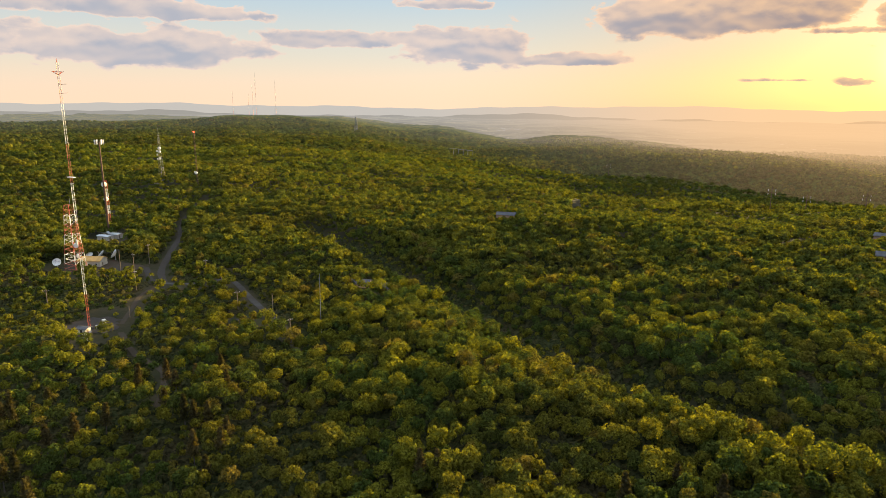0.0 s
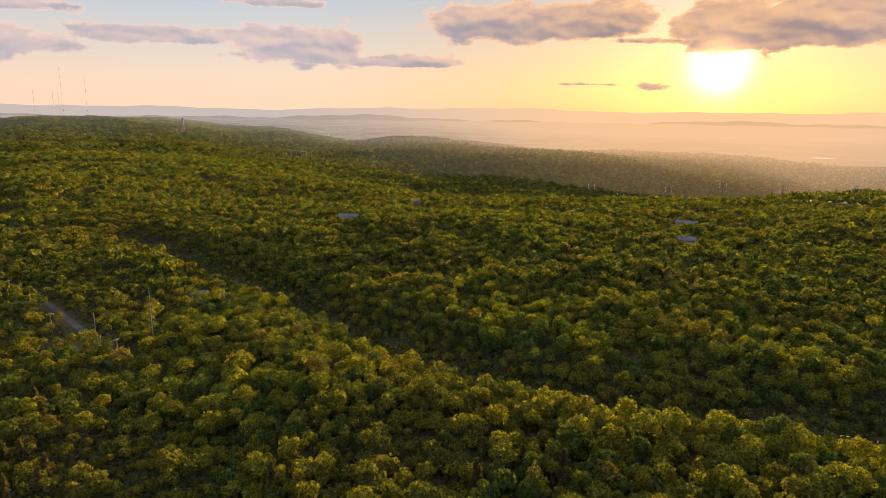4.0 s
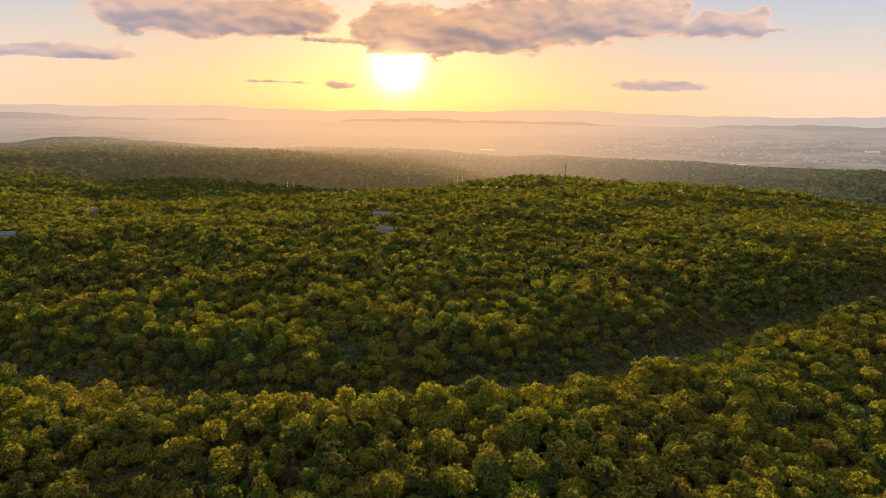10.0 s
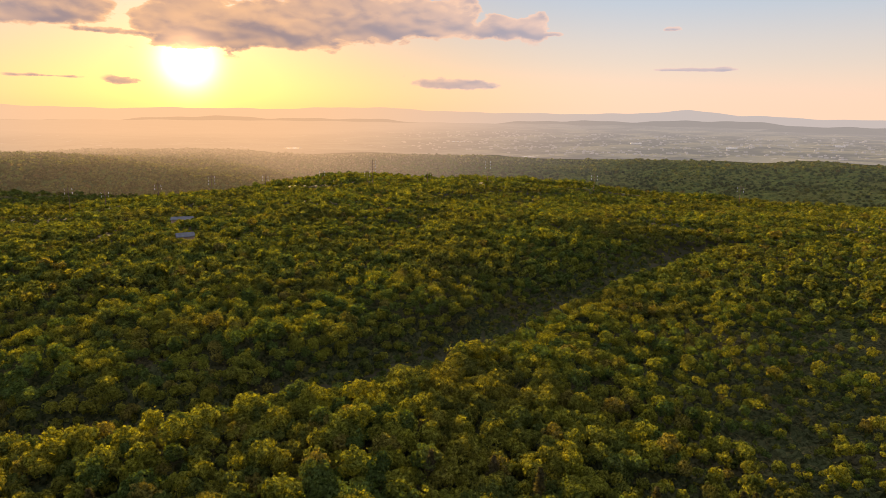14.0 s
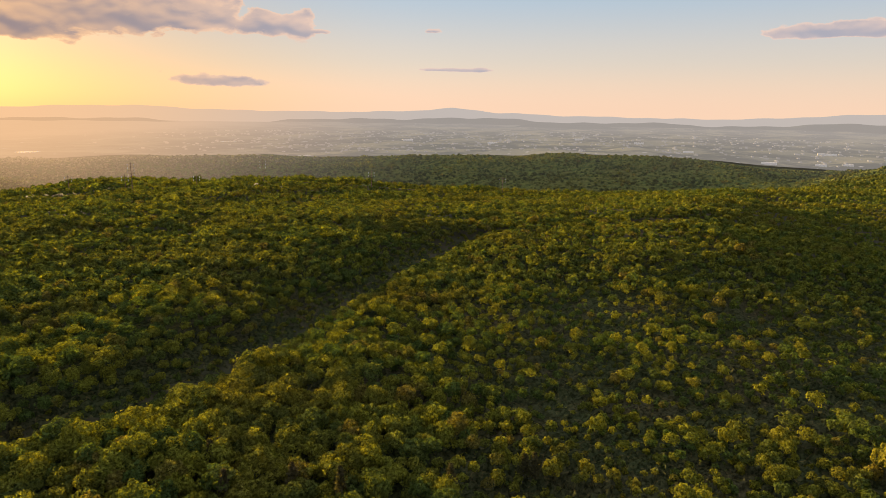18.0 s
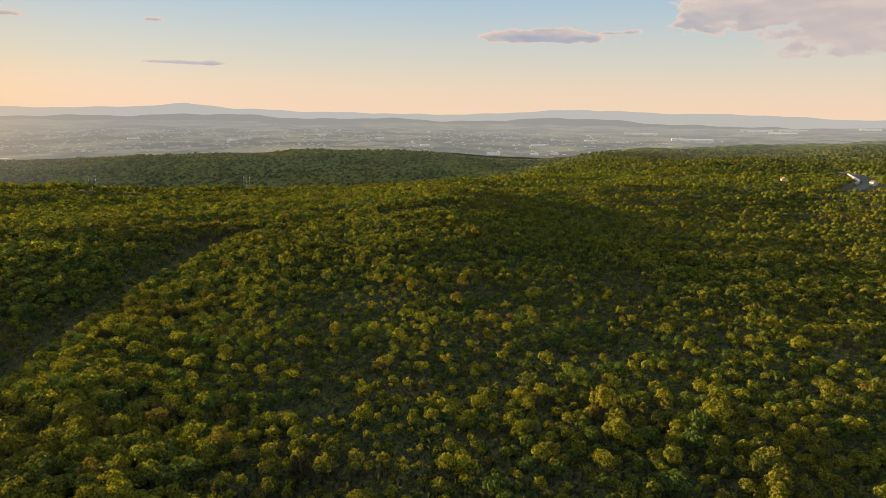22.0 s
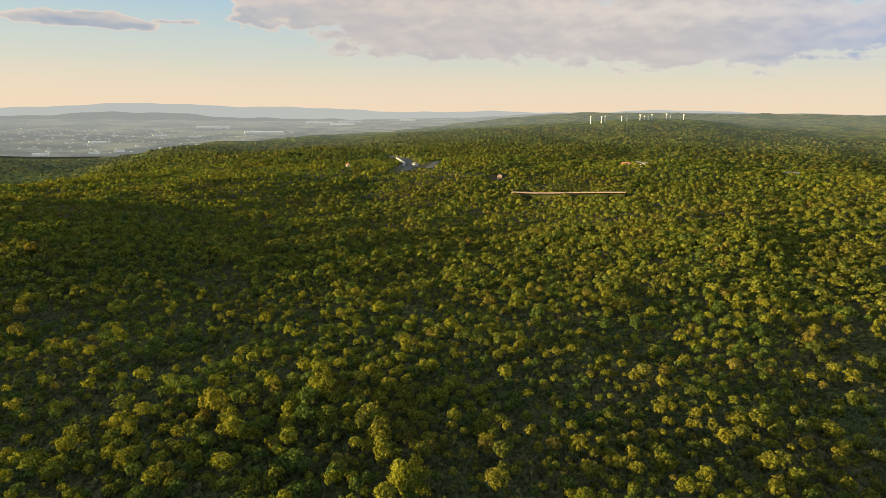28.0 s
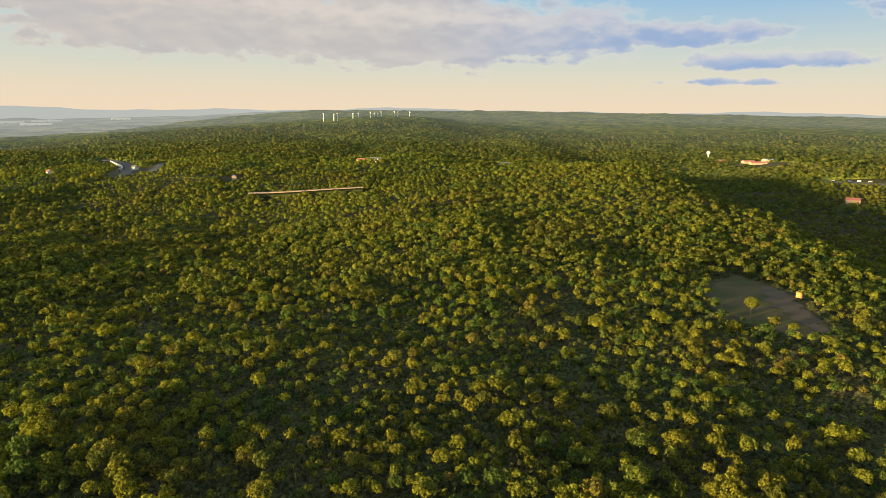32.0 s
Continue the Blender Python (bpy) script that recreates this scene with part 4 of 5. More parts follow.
strip("road", BERM, 4.0, earth_m, 7.3, "bare reddish earth track along the bank's top", "road", skirt=6.7)
strip("road", [(762, -193), (727, -246), (712, -283)], 5.0, asphalt, 0.5, "narrow grey road behind the earth bank", "road")
strip("road", PARKWAY, 12, asphalt, 0.4, "grey parking road beside the woods", "road")
patch("gravel_yard", [(-262, 102), (-258, 116), (-244, 119), (-233, 108), (-238, 95), (-252, 92)], gravel_m, 0.20, "grey gravel yard round the mast's foot", "yard", 2.0)
patch("gravel_yard", [(-362, 150), (-345, 168), (-318, 172), (-312, 158), (-328, 140), (-350, 135)], dirt_m, 0.20, "brown gravel compound round the dishes", "yard", 3.0)
patch("field", FIELD, grass_m, 0.15, "mown grass clearing in the scrub", "field", 3.0)
patch("field", [(172, -304), (150, -297), (122, -268), (106, -254), (116, -247), (140, -262), (158, -280)], dirt_m, 0.32, "bare brown ploughed strip in the clearing", "field", 2.5)
patch("lawn", [(-222, 160), (-196, 152), (-180, 138), (-200, 140), (-226, 150)], grass_m, 0.2, "green verge beside the road", "lawn", 2.5)


# ---- masts and towers ----
def lattice(bm, z0, z1, w0, w1, legs, r, panels):
    """Legs, girts and bracing between two heights."""
    def at(k, z):
        f = (z - z0) / (z1 - z0)
        w = (w0 + (w1 - w0) * f) / 2
        a = 2 * math.pi * k / legs + math.pi / legs
        w *= 1.414 if legs == 4 else 1.155
        return Vector((w * math.cos(a), w * math.sin(a), z))
    for k in range(legs):
        tube(at(k, z0), at(k, z1), r, r, 5, bm)
        for i in range(panels):
            a, b = z0 + (z1 - z0) * i / panels, z0 + (z1 - z0) * (i + 1) / panels
            n = (k + 1) % legs
            tube(at(k, a), at(n, b), r * 0.5, r * 0.5, 3, bm)
            tube(at(k, b), at(n, b), r * 0.5, r * 0.5, 3, bm)
    return bm


def dish(bm, centre, aim, size, depth=0.18, seg=14):
    """A bowl with thickness, open towards aim."""
    m = Matrix.Translation(centre) @ Vector(aim).to_track_quat("Z", "Y").to_matrix().to_4x4()
    rings = []
    for q, back in ((0.02, 0), (0.5, 0), (1.0, 0), (1.0, -0.06), (0.5, -0.06), (0.02, -0.06)):
        rings.append([bm.verts.new(m @ Vector((size / 2 * q * math.cos(2 * math.pi * k / seg), size / 2 * q * math.sin(2 * math.pi * k / seg), size * depth * q * q + back * size))) for k in range(seg)])
    for a, b in zip(rings[:-1], rings[1:]):
        for k in range(seg):
            bm.faces.new((a[k], a[(k + 1) % seg], b[(k + 1) % seg], b[k]))
    return bm


def drum(bm, centre, aim, size):
    a = Vector(centre)
    return tube(a, a + Vector(aim).normalized() * size * 0.45, size / 2, size / 2, 12, bm)


def stand(name, a, r, label, category, group="", turn=0.0, sink=0.0):
    x, y = polar(a, r)
    return thing(name, x, y, ground_at(x, y) - sink, turn, label, category, group)


mast = stand("radio_mast", -66.95, 266, "tall slender lattice radio mast banded red and white", "radio mast", turn=12)
H_MAST, N = 98.0, 7
for i in range(N):
    z0, z1 = H_MAST * i / N, H_MAST * (i + 1) / N
    part("mast_section", lattice(bmesh.new(), z0, z1 - 0.02, 0.8, 0.8, 3, 0.042, 7), red_m if i % 2 == 0 else white_m, mast, "red painted section" if i % 2 == 0 else "white painted section")
part("base_block", box(2.2, 2.2, 0.7, 0, 0, -0.3, 0.08), gravel_m, mast, "concrete footing")
for k in range(4):
    a = 1.57 * k + 0.4
    part("antenna_arm", tube((0, 0, H_MAST - 4.2), (2.2 * math.cos(a), 2.2 * math.sin(a), H_MAST - 3.0), 0.09, 0.07, 5), red_m, mast)
part("antenna_ring", tube((-2.0, 0, H_MAST - 3.2), (2.0, 0, H_MAST - 3.2), 0.10, 0.10, 5, tube((0, -2, H_MAST - 3.2), (0, 2, H_MAST - 3.2), 0.10)), red_m, mast)
part("top_antenna", tube((0, 0, H_MAST), (0, 0, H_MAST + 1.4), 0.12, 0.08, 6), red_m, mast)
for z in (90.5, 87.5):
    part("side_antenna", tube((0, 0, z), (2.9, 0.6, z + 0.2), 0.08, 0.06, 5), red_m, mast)
part("platform", box(3.4, 1.2, 0.25, 0.4, 0, 58, 0.03), white_m, mast)
part("cable_box", box(0.7, 0.7, 1.8, -0.9, 0, 33, 0.05), white_m, mast)

tower = stand("lattice_tower", -67.35, 363, "stout four-legged lattice tower painted red and white", "lattice tower", turn=20)
for i in range(7):
    z0, z1 = 34.5 * i / 7, 34.5 * (i + 1) / 7
    w0, w1 = 7.2 - 4.4 * i / 7, 7.2 - 4.4 * (i + 1) / 7
    part("tower_section", lattice(bmesh.new(), z0, z1 - 0.02, w0, w1, 4, 0.11, 2), red_m if i % 2 == 0 else white_m, tower, "red painted section" if i % 2 == 0 else "white painted section")
part("drum_antenna", drum(bmesh.new(), (2.6, -1.0, 14.5), (1, -0.6, 0), 2.4), white_m, tower)
part("drum_antenna", drum(bmesh.new(), (2.9, -0.8, 9.0), (1, -0.3, 0), 1.9), white_m, tower)
part("whip_antenna", tube((1.0, 0, 34.5), (1.0, 0, 39), 0.08, 0.05, 5), steel_m, tower)

pole = stand("cell_monopole", -64.75, 470, "tall brown steel monopole with white panel antennas on top", "antenna tower")
part("pole", tube((0, 0, -0.5), (0, 0, 60.5), 0.75, 0.42, 10), rust_m, pole)
part("head_frame", tube((-2.6, 0, 60), (2.6, 0, 60), 0.12, 0.12, 5, tube((0, -2.6, 60), (0, 2.6, 60), 0.12)), steel_m, pole)
for k in range(6):
    a = math.pi / 3 * k
    part("panel_antenna", box(0.75, 0.5, 3.0, 2.5 * math.cos(a), 2.5 * math.sin(a), 58.7, 0.05, math.degrees(a)), white_m, pole)

banded = stand("banded_mast", -64.6, 486, "thin red and white banded mast with round white dishes", "radio mast")
for i in range(6):
    part("mast_section", lattice(bmesh.new(), 34 * i / 6, 34 * (i + 1) / 6 - 0.02, 1.3, 1.3, 3, 0.12, 4), red_m if i % 2 else white_m, banded)
part("drum_antenna", drum(bmesh.new(), (0.4, -0.8, 31.5), (0.3, -1, 0), 3.4), white_m, banded)
part("drum_antenna", drum(bmesh.new(), (0.6, -0.8, 21.5), (0.6, -1, 0), 2.8), white_m, banded)

far_tower = stand("relay_tower", -60.45, 690, "grey lattice relay tower hung with white round dishes", "lattice tower", turn=15)
part("tower_section", lattice(bmesh.new(), 0, 28, 4.2, 1.7, 4, 0.09, 9), steel_m, far_tower)
part("tower_section", lattice(bmesh.new(), 28.05, 46, 1.7, 1.1, 4, 0.08, 7), steel_m, far_tower)
for dx, z, s in ((1.4, 33, 2.7), (-1.6, 30, 2.0), (1.3, 29.6, 2.3), (-1.5, 26.5, 1.9), (1.2, 23, 2.1), (-1.6, 22.5, 1.7)):
    part("drum_antenna", drum(bmesh.new(), (dx, -1.2, z), (dx * 0.3, -1, 0), s), white_m, far_tower)
part("whip_antenna", tube((0, 0, 46), (0, 0, 52), 0.10, 0.05, 5), steel_m, far_tower)

slim = stand("beacon_mast", -57.75, 640, "slim reddish lattice mast with a red beacon", "radio mast")
part("mast_section", lattice(bmesh.new(), 0, 53, 1.2, 1.0, 3, 0.13, 24), rust_m, slim)
part("beacon", tube((0, 0, 53), (0, 0, 54.2), 0.5, 0.4, 8), bulb_m, slim, "red warning beacon")
part("drum_antenna", drum(bmesh.new(), (1.0, -0.8, 16), (0.8, -1, 0), 2.4), white_m, slim)
part("drum_antenna", drum(bmesh.new(), (-0.9, -0.8, 16.5), (-0.6, -1, 0), 2.0), white_m, slim)

for a, r, top in ((-53.25, 2640, 118), (-52.65, 2620, 200), (-51.05, 2560, 168), (-54.5, 2650, 126), (-52.9, 2630, 150)):
    m = stand("broadcast_mast", a, r, "thin tall broadcast mast on the wooded ridge top", "radio mast", "masts on the ridge")
    x, y, z = m.location
    for i in range(4):
        part("mast_section", lattice(bmesh.new(), (top - z) * i / 4, (top - z) * (i + 1) / 4 - 0.05, 1.3, 1.3, 3, 0.09, 12), red_m if i % 2 == 0 else steel_m, m)
m = stand("pylon", -44.3, 1900, "distant steel lattice pylon on the wooded slope", "pylon")
part("body", lattice(bmesh.new(), 0, 44, 8, 2, 4, 0.4, 8), steel_m, m)
for z in (30, 36, 42):
    part("crossarm", tube((-6, 0, z), (6, 0, z), 0.35, 0.35, 5), steel_m, m)

# ---- the compound ----
def satellite_dish(a, r, size, turn, tilt):
    d = stand("satellite_dish", a, r, "big white mesh satellite dish on a steel pedestal", "satellite dish", "dishes in the compound", turn)
    aim = Vector((0, -math.cos(radians(tilt)), math.sin(radians(tilt))))
    part("bowl", dish(bmesh.new(), (0, 0, size * 0.62), aim, size), white_m, d)
    part("pedestal", tube((0, 0, -0.3), (0, 0.1, size * 0.6), 0.28, 0.22, 8), steel_m, d)
    feed = Vector((0, 0, size * 0.62)) + aim * size * 0.42
    part("feed_horn", tube(feed, feed + aim * 0.5, 0.22, 0.16, 8), steel_m, d)
    for k in range(3):
        b = 2.1 * k
        edge = Vector((0, 0, size * 0.62)) + aim * size * 0.14 + Vector((math.cos(b), 0, 0)) * size * 0.42 + aim.cross(Vector((1, 0, 0))) * math.sin(b) * size * 0.42
        part("strut", tube(edge, feed, 0.05, 0.05, 4), steel_m, d)


satellite_dish(-68.6, 378, 4.2, 55, 35)
satellite_dish(-65.45, 388, 4.8, -30, 40)
satellite_dish(-64.5, 384, 5.2, -42, 30)
satellite_dish(-66.3, 389, 4.0, 20, 50)


def house(name, a, r, w, d, h, rise, turn, walls, roof, label, category="house", openings=2, group=""):
    """A gabled building with roof, door and windows."""
    t = stand(name, a, r, label, category, group, turn, 0.2)
    bm = box(w, d, h)
    for s in (-1, 1):
        q = [bm.verts.new((s * w / 2, y, z)) for y, z in ((-d / 2, h), (d / 2, h), (0, h + rise))]
        bm.faces.new(q if s > 0 else q[::-1])
    part("wall", bm, walls, t)
    for s in (-1, 1):
        bm = bmesh.new()
        e = 0.45
        slope = rise / (d / 2)
        pts = [(-w / 2 - e, s * (d / 2 + e), h - e * slope), (w / 2 + e, s * (d / 2 + e), h - e * slope), (w / 2 + e, 0, h + rise), (-w / 2 - e, 0, h + rise)]
        lo = [bm.verts.new((x, y, z + 0.03)) for x, y, z in pts]
        hi = [bm.verts.new((x, y, z + 0.22)) for x, y, z in pts]
        bm.faces.new(lo), bm.faces.new(hi)
        for k in range(4):
            bm.faces.new((lo[k], lo[(k + 1) % 4], hi[(k + 1) % 4], hi[k]))
        bmesh.ops.recalc_face_normals(bm, faces=bm.faces)
        part("roof", bm, roof, t)
    for s in (-1, 1):
        for k in range(openings):
            x = w * ((k + 0.5) / openings - 0.5)
            f = part("window", box(1.15, 0.08, 1.25, x, s * (d / 2 + 0.02), 0.95, 0.01), white_m, t)
            part("pane", box(0.95, 0.05, 1.05, x, s * (d / 2 + 0.055), 1.05), glass_m, f)
    part("door", box(0.08, 1.0, 2.05, w / 2 + 0.03, -d * 0.15, 0.2, 0.01), wood_m, t)
    return t


hut = house("equipment_hut", -67.35, 262, 3.8, 2.8, 2.5, 0.5, 25, white_m, roof_m, "small white equipment hut with a dark roof at the mast's foot", "hut", 1)
house("transmitter_building", -66.15, 376, 11.5, 8.0, 3.4, 1.6, 38, wall_m, tan_roof_m, "low building with an ochre roof between the dishes", "building", 3)
for a, r, w, turn in ((-65.05, 447, 8.5, 20), (-64.3, 452, 7.5, 20), (-64.75, 459, 6.0, 20)):
    house("equipment_shelter", a, r, w, 4.6, 2.9, 0.35, turn, wall_m, metal_roof_m, "flat pale equipment shelter with a sheet-metal roof", "hut", 1, "shelters below the monopole")
house("equipment_shelter", -60.8, 680, 7.0, 3.5, 2.8, 0.4, 10, wall_m, roof_m, "grey equipment shelter at the relay tower's foot", "hut", 1)
t = stand("transformer_cabinet", -66.35, 266, "pale green-grey metal cabinet on the gravel", "cabinet")
part("case", box(1.3, 1.1, 1.3, 0, 0, 0.1, 0.06), steel_m, t)
part("plinth", box(1.6, 1.4, 0.2, 0, 0, -0.08, 0.02), gravel_m, t)
t = stand("transformer_cabinet", -65.85, 272, "white metal cabinet standing on the gravel yard", "cabinet")
part("case", box(1.2, 1.2, 1.5, 0, 0, 0.1, 0.06), white_m, t)
part("plinth", box(1.6, 1.5, 0.2, 0, 0, -0.08, 0.02), gravel_m, t)
for a, r, mat, lab in ((-67.5, 254, blue_m, "blue plastic tank lying in the yard"), (-67.25, 252, white_m, "white plastic tank lying in the yard")):
    t = stand("water_tank", a, r, lab, "tank")
    part("shell", tube((-0.9, 0, 0.65), (0.9, 0.2, 0.65), 0.62, 0.62, 12), mat, t)
    part("skid", box(1.6, 1.0, 0.12, 0, 0, -0.02, 0.02), wood_m, t)


def utility_pole(a, r, h, arm=True):
    t = stand("utility_pole", a, r, "weathered wooden utility pole with a crossarm" if arm else "plain weathered wooden pole", "utility pole", "poles along the road", rng.uniform(0, 90))
    part("pole", tube((0, 0, -0.5), (0, 0, h), 0.20, 0.14, 8), wood_m, t)
    if arm:
        part("crossarm", box(2.4, 0.14, 0.16, 0, 0.18, h - 0.9, 0.02), wood_m, t)
        for x in (-1.05, -0.4, 0.4, 1.05):
            part("insulator", tube((x, 0.18, h - 0.74), (x, 0.18, h - 0.42), 0.07, 0.05, 6), insulator_m, t)


for a, r, h, arm in ((-64.2, 352, 12, False), (-63.2, 352, 10, True), (-62.0, 368, 11, True), (-63.2, 316, 10, True), (-69.6, 300, 9, True), (-63.9, 276, 4.5, False), (-50.75, 224, 10, True), (-57.6, 330, 9.5, True),
                     (-56.4, 300, 8, False), (-55.2, 270, 9, True), (-52.2, 262, 9, False)):
    utility_pole(a, r, h, arm)
t = stand("guyed_antenna", -47.95, 232, "very thin steel antenna pole rising out of the trees", "antenna")
part("pole", tube((0, 0, 0), (0, 0, 24), 0.13, 0.07, 6), steel_m, t)
part("footing", box(0.8, 0.8, 0.4, 0, 0, -0.1, 0.03), gravel_m, t)
for i in range(6):
    part("dipole", tube((-0.5, 0, 12 + 2 * i), (0.5, 0, 12 + 2 * i), 0.04, 0.04, 4), steel_m, t)

# ---- roofs among the trees ----
# several walls are raised so the houses show over the trees from the camera
house("house", -44.2, 302, 9, 7, 2.2, 1.4, 30, brick_m, roof_m, "house with a grey roof half hidden by trees", openings=3)
house("house", -42.1, 298, 9, 7, 2.2, 1.4, 15, brick_m, roof_m, "house with a weathered roof half hidden by trees", openings=3)
house("house", -30.85, 470, 14, 7, 5.5, 1.6, 20, brick_m, roof_m, "house with a grey roof in the woods", openings=3)
house("house", -1.0, 418, 10, 7, 6.5, 1.8, 8, brick_m, roof_m, "house with a grey shingle roof among oaks", openings=3)
house("house", -1.1, 508, 15, 8, 6.5, 1.6, -6, brick_m, roof_m, "long house with a grey roof among oaks", openings=4)
house("house", 105.3, 815, 6.5, 5.5, 4.6, 1.6, -20, brick_m, roof_m, "tan brick house standing among the trees", openings=3)
house("house", 97.7, 1010, 8, 6, 4.5, 2.0, 30, wall_m, roof_m, "small pale house above the highway", openings=3)
house("house", 117.4, 985, 20, 9, 7, 2.0, 30, wall_m, roof_m, "long grey-roofed house in the woods", openings=4)
house("house", 116.2, 990, 14, 9, 7, 2.0, 30, brick_m, red_roof_m, "house with a reddish roof in the woods", openings=3)
house("house", 128.9, 1000, 16, 9, 7, 2.0, 40, white_m, roof_m, "white house at the wood's edge", openings=3)
house("house", 91.8, 960, 9, 7, 7, 2.0, 10, wall_m, red_roof_m, "small house with a brown roof in the woods", openings=2)
house("house", 156.4, 930, 15, 9, 6, 2.0, 30, brick_m, red_roof_m, "lone house with a dull red roof in dark woods", openings=3)
for a, r, w, d, h, roof, lab in ((147.4, 1390, 42, 14, 5, red_roof_m, "long low school wing with a dark red roof"), (148.9, 1330, 22, 12, 5, red_roof_m, "school hall with a dull red roof"),
                                 (149.6, 1290, 30, 11, 5, red_roof_m, "low brick wing with a reddish roof"), (150.3, 1330, 18, 12, 5, metal_roof_m, "pale annex building with a light roof"),
                                 (148.2, 1360, 16, 10, 5, metal_roof_m, "small pale building beside the school")):
    house("school_building", a, r, w, d, h * 0.75, 1.8, 60, brick_m, roof, lab, "building", 6, "school group")

t = stand("water_tower", 145.85, 1440, "white water tower with a round tank on a slim stem", "water tower")
part("stem", tube((0, 0, -0.5), (0, 0, 13), 1.2, 0.9, 14), white_m, t)
bm = bmesh.new()
bmesh.ops.create_uvsphere(bm, u_segments=18, v_segments=10, radius=3.6, matrix=pose(0, 0, 15.6) @ Matrix.Diagonal((1, 1, 0.95, 1)))
part("tank", bm, white_m, t)
part("cap", tube((0, 0, 18.8), (0, 0, 19.5), 0.7, 0.5, 8), white_m, t)


def light_mast(a, r, h):
    t = stand("light_mast", a, r, "tall lighting mast with a rack of lamps", "light mast", "light masts")
    part("pole", tube((0, 0, -0.5), (0, 0, h), 0.28, 0.18, 8), rust_m, t)
    part("lamp_rack", box(4.0, 0.3, 0.3, 0, 0, h - 0.3, 0.04), rust_m, t)
    for x in (-1.6, -0.5, 0.5, 1.6):
        part("lamp", box(0.6, 0.5, 0.5, x, -0.35, h - 0.1, 0.06), steel_m, t)


light_mast(155.4, 1090, 24)
light_mast(138.1, 1730, 28)
light_mast(131.0, 1500, 26)
for k, (a, r) in enumerate(((154.9, 1080), (155.3, 1075), (156.0, 1068), (156.6, 1066), (157.3, 1062))):
    t = stand("parked_van", a, r, "pale parked van on the lot beside the woods", "van", "vans on the lot", 70)
    part("body", box(5.2, 2.1, 1.7, 0, 0, 0.5, 0.25), white_m if k % 2 else wall_m, t)
    part("windscreen", box(0.1, 1.7, 0.6, 2.58, 0, 1.4), glass_m, t)
    for x in (-1.6, 1.6):
        for y in (-0.95, 0.95):
            part("wheel", tube((x, y - 0.12, 0.36), (x, y + 0.12, 0.36), 0.36, 0.36, 10), asphalt, t)

t = stand("hunting_blind", 153.75, 324, "small orange plywood hut on the edge of the clearing", "hut", turn=20)
part("cabin", box(2.6, 2.4, 2.3, 0, 0, 0.5, 0.05), orange_m, t)
part("roof", box(3.0, 2.8, 0.16, 0, 0, 2.8, 0.03), orange_m, t)
part("opening", box(1.4, 0.06, 0.5, 0, -1.21, 1.7), glass_m, t)
for x in (-1.1, 1.1):
    for y in (-1.0, 1.0):
        part("leg", box(0.14, 0.14, 0.7, x, y, -0.1), wood_m, t)
lone = copy_thing(models[2], Matrix())
lone.matrix_basis = pose(*polar(150.4, 283), ground_at(*polar(150.4, 283)), 0, 0, 60) @ Matrix.Diagonal((0.85, 0.85, 0.85, 1))
tagged(lone, "lone bushy oak standing in the mown clearing", "tree", "oaks in the near scrub")


# ---- power line along the brow ----
def line_pole(a, r, h, arms=3, base=0.42):
    t = stand("power_pole", a, r, "brown steel power pole with crossarms and pale insulators", "power pole", "poles of the power line", 90 - a + 90)
    part("pole", tube((0, 0, -1), (0, 0, h), base, base * 0.55, 8), rust_m, t)
    for k in range(arms):
        z = h - 2.0 - 3.6 * k
        part("crossarm", tube((-3.4, 0, z + 0.3), (3.4, 0, z + 0.3), 0.13, 0.13, 5), rust_m, t)
        for s in (-1, 1):
            part("insulator", tube((s * 3.2, 0, z + 0.2), (s * 3.2, 0, z - 1.7), 0.26, 0.22, 6), insulator_m, t)


for a, r, h, arms in ((15.1, 775, 36, 4), (25.4, 800, 31, 3), (1.4, 728, 26, 3), (-9.2, 690, 27, 2), (-2.8, 735, 20, 2), (-6.7, 712, 18, 2), (5.8, 785, 20, 2), (10.65, 815, 20, 2),
                      (20.0, 768, 19, 2), (34.75, 745, 25, 2), (14.6, 760, 24, 2), (-22.1, 1120, 26, 2), (46.5, 770, 22, 2)):
    line_pole(a, r, h, arms)
for k in range(5):
    a, r = -35.9 + 0.42 * k, 1330 - 14 * k
    t = stand("substation_gantry", a, r, "grey steel gantry of a substation in the woods", "gantry", "gantries of the substation", 40)
    for x in (-5, 5):
        part("leg", tube((x, 0, -4), (x, 0, 17), 0.45, 0.35, 6), steel_m, t)
    part("beam", tube((-5.5, 0, 16.6), (5.5, 0, 16.6), 0.45, 0.45, 6), steel_m, t)

# ---- wind turbines on the far plateau ----
def turbine(a, r, top):
    t = stand("wind_turbine", a, r, "white wind turbine tower on the far wooded plateau", "wind turbine", "turbines on the plateau", -a)
    h = top - t.location.z
    part("tower", tube((0, 0, -2), (0, 0, h), 1.6, 1.2, 12), white_m, t)
    part("nacelle", box(6.0, 7, 3.2, 0, 0, h - 0.5, 0.5), white_m, t)
    part("hub", tube((0, -4.5, h + 1.7), (0, -6.5, h + 1.7), 1.6, 0.8, 10), white_m, t)


for a, top in ((112.95, 0), (113.85, -1), (114.15, 0), (115.5, 2), (115.95, 3), (117.0, 8), (117.35, 3), (117.65, 3), (117.95, 9), (119.1, 12), (119.4, 11), (120.45, 10)):
    turbine(a, 2500 + 25 * (a - 112), 62 + top)

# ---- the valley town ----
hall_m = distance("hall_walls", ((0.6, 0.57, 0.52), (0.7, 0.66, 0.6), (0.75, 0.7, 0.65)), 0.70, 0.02)


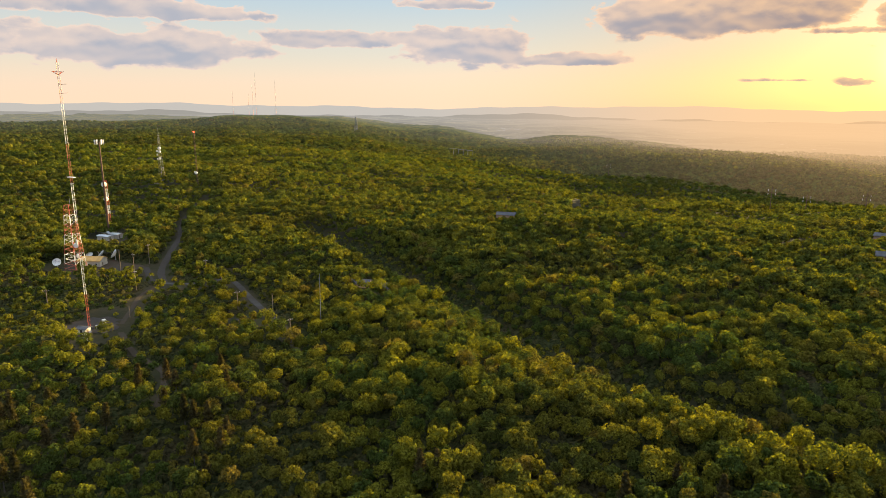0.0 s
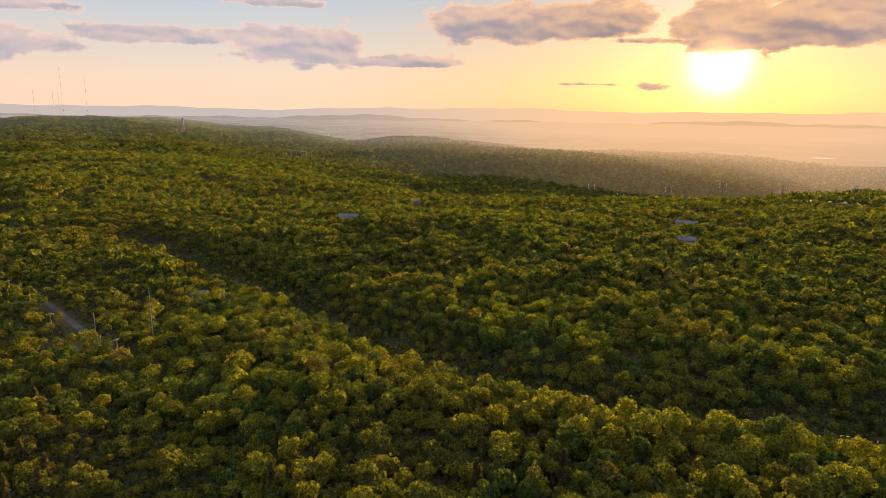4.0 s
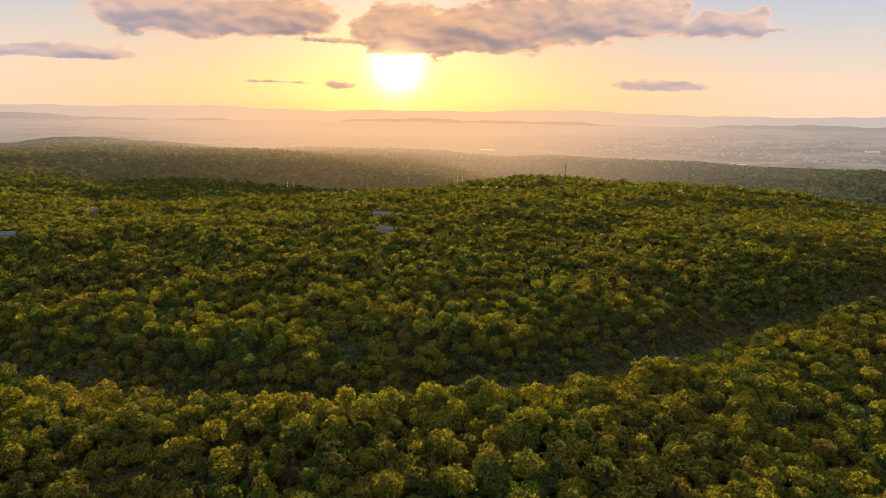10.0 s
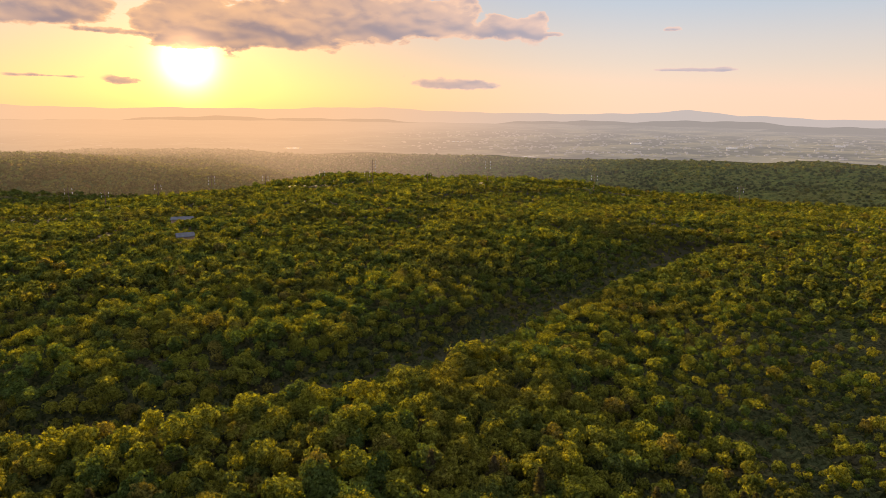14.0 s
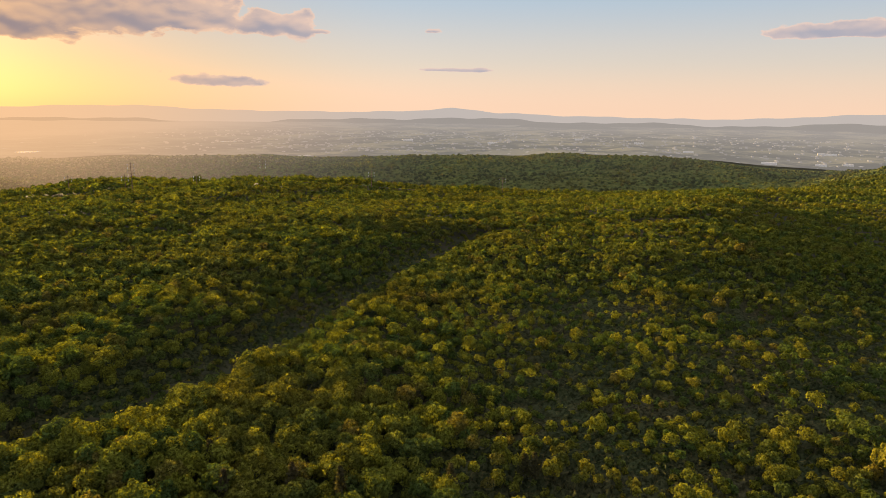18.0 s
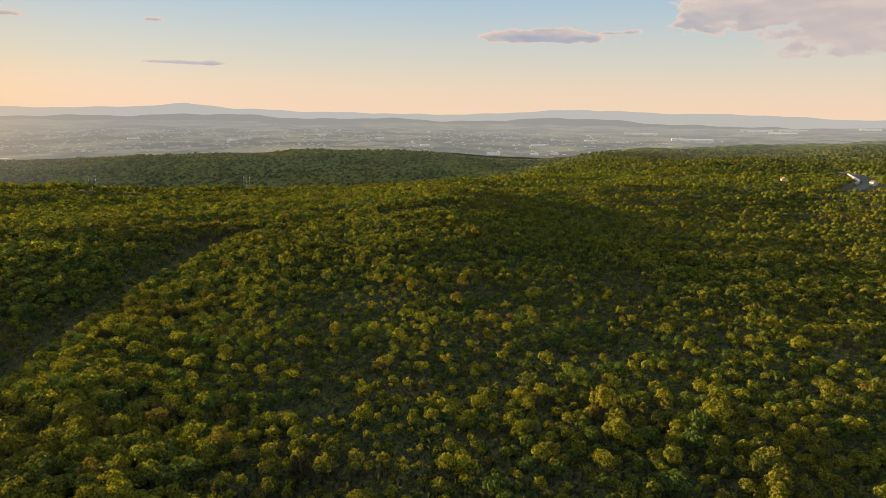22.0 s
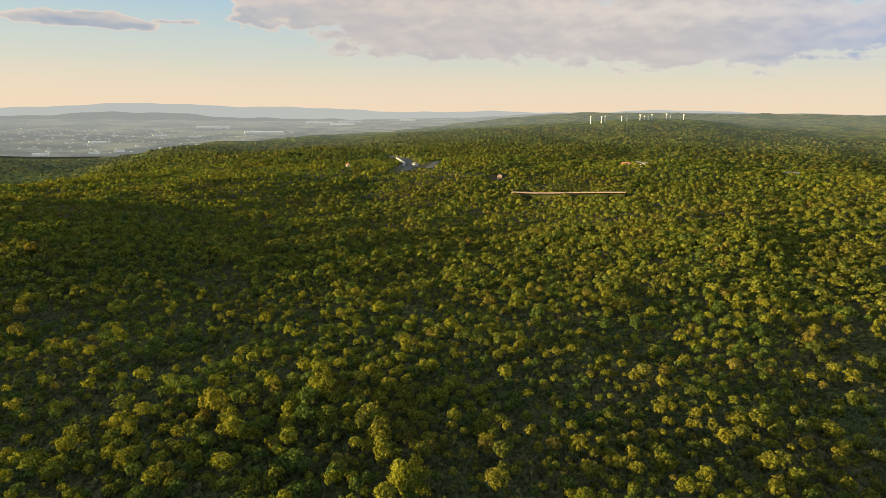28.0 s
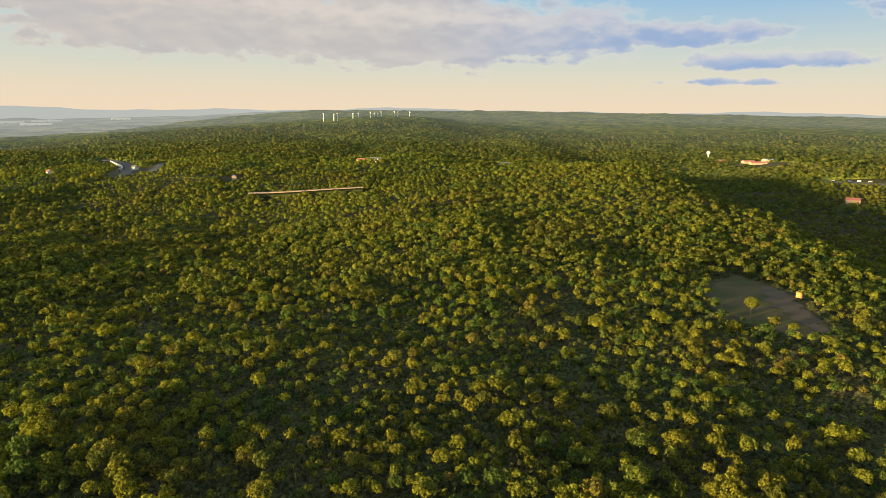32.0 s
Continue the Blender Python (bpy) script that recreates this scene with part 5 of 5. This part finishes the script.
def long_hall(a, r, w, h, turn, mat, label):
    t = stand("warehouse", a, r, label, "warehouse", "halls in the valley", turn, 1.0)
    part("wall", box(w, w * 0.3, h), mat, t)
    part("roof", box(w * 1.01, w * 0.305, 0.8, 0, 0, h, 0.2), hall_m, t)
    for k in range(3):
        part("loading_door", box(w * 0.04, 0.3, h * 0.3, w * (k / 3 - 0.33), -w * 0.152, 0.5), steel_m, t)


for a, r, w, h in ((80.6, 3556, 165, 9), (84.7, 3144, 178, 8), (89.4, 4180, 170, 10), (92.0, 4260, 150, 10), (91.3, 3888, 140, 9), (97.0, 4232, 100, 12), (72.0, 2724, 60, 8), (68.1, 2140, 42, 8), (71.7, 2240, 30, 7),
                   (73.5, 2284, 26, 7), (79.0, 2892, 36, 7), (62.0, 2412, 34, 7), (58.0, 2732, 38, 7), (53.0, 2880, 34, 7), (76.5, 3004, 54, 7), (45.5, 2700, 40, 7), (38.0, 2900, 46, 7)):
    long_hall(a, r, w, h, 4 * math.sin(7 * a) - a, hall_m, "long white warehouse far off in the valley")

k = np.random.default_rng(21)
V, F = [], []
cube = np.array([(x, y, z) for z in (0, 1) for x, y in ((-0.5, -0.5), (0.5, -0.5), (0.5, 0.5), (-0.5, 0.5))])
sides = np.array([(4, 5, 6, 7), (0, 1, 5, 4), (1, 2, 6, 5), (2, 3, 7, 6), (3, 0, 4, 7)])
for i in range(800):
    a = k.choice([24, 33, 42, 52, 64, 73]) + k.normal() * 5
    r = k.uniform(2250, 3500)
    x, y = polar(a, r)
    w, d, h = k.uniform(5, 12), k.uniform(5, 9), k.uniform(3, 5)
    c, s = math.cos(a), math.sin(a)
    q = cube * (w, d, h)
    V.append(np.stack([q[:, 0] * c - q[:, 1] * s + x, q[:, 0] * s + q[:, 1] * c + y, q[:, 2] + ground_at(x, y) + 0.5], -1))
    F.append(sides + 8 * i)
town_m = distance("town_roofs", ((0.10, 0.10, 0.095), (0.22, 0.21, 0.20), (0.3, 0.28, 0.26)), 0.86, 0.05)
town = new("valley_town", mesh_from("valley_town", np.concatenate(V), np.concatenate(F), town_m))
tagged(town, "hazy town of many small pale houses in the valley", "town", kind="stuff")

water_m = bpy.data.materials.new("still_water")
water_m.use_nodes = True
wb = water_m.node_tree.nodes["Principled BSDF"]
wb.inputs["Base Color"].default_value, wb.inputs["Roughness"].default_value, wb.inputs["Metallic"].default_value = (0.8, 0.78, 0.74, 1), 0.12, 0.6
for a, r, w, d in ((8.2, 2265, 60, 60), (-30.6, 3320, 150, 60), (-31.5, 3200, 60, 40), (22.7, 2760, 70, 40), (29.0, 2130, 50, 22)):
    x, y = polar(a, r)
    n = 20
    pts = [((1 + 0.25 * math.sin(3 * q + a)) * w / 2 * math.cos(2 * math.pi * q / n), (1 + 0.25 * math.sin(2 * q)) * d / 2 * math.sin(2 * math.pi * q / n)) for q in range(n)]
    bm = bmesh.new()
    c, s = math.cos(radians(a)), -math.sin(radians(a))
    zs = max(ground_at(x + u * c - v * s, y + u * s + v * c) for u, v in pts) + 2.0
    bm.faces.new([bm.verts.new((x + u * c - v * s, y + u * s + v * c, zs)) for u, v in pts])
    tagged(part("water", bm, water_m), "bright still lake lying in the valley", "lake", kind="structure")
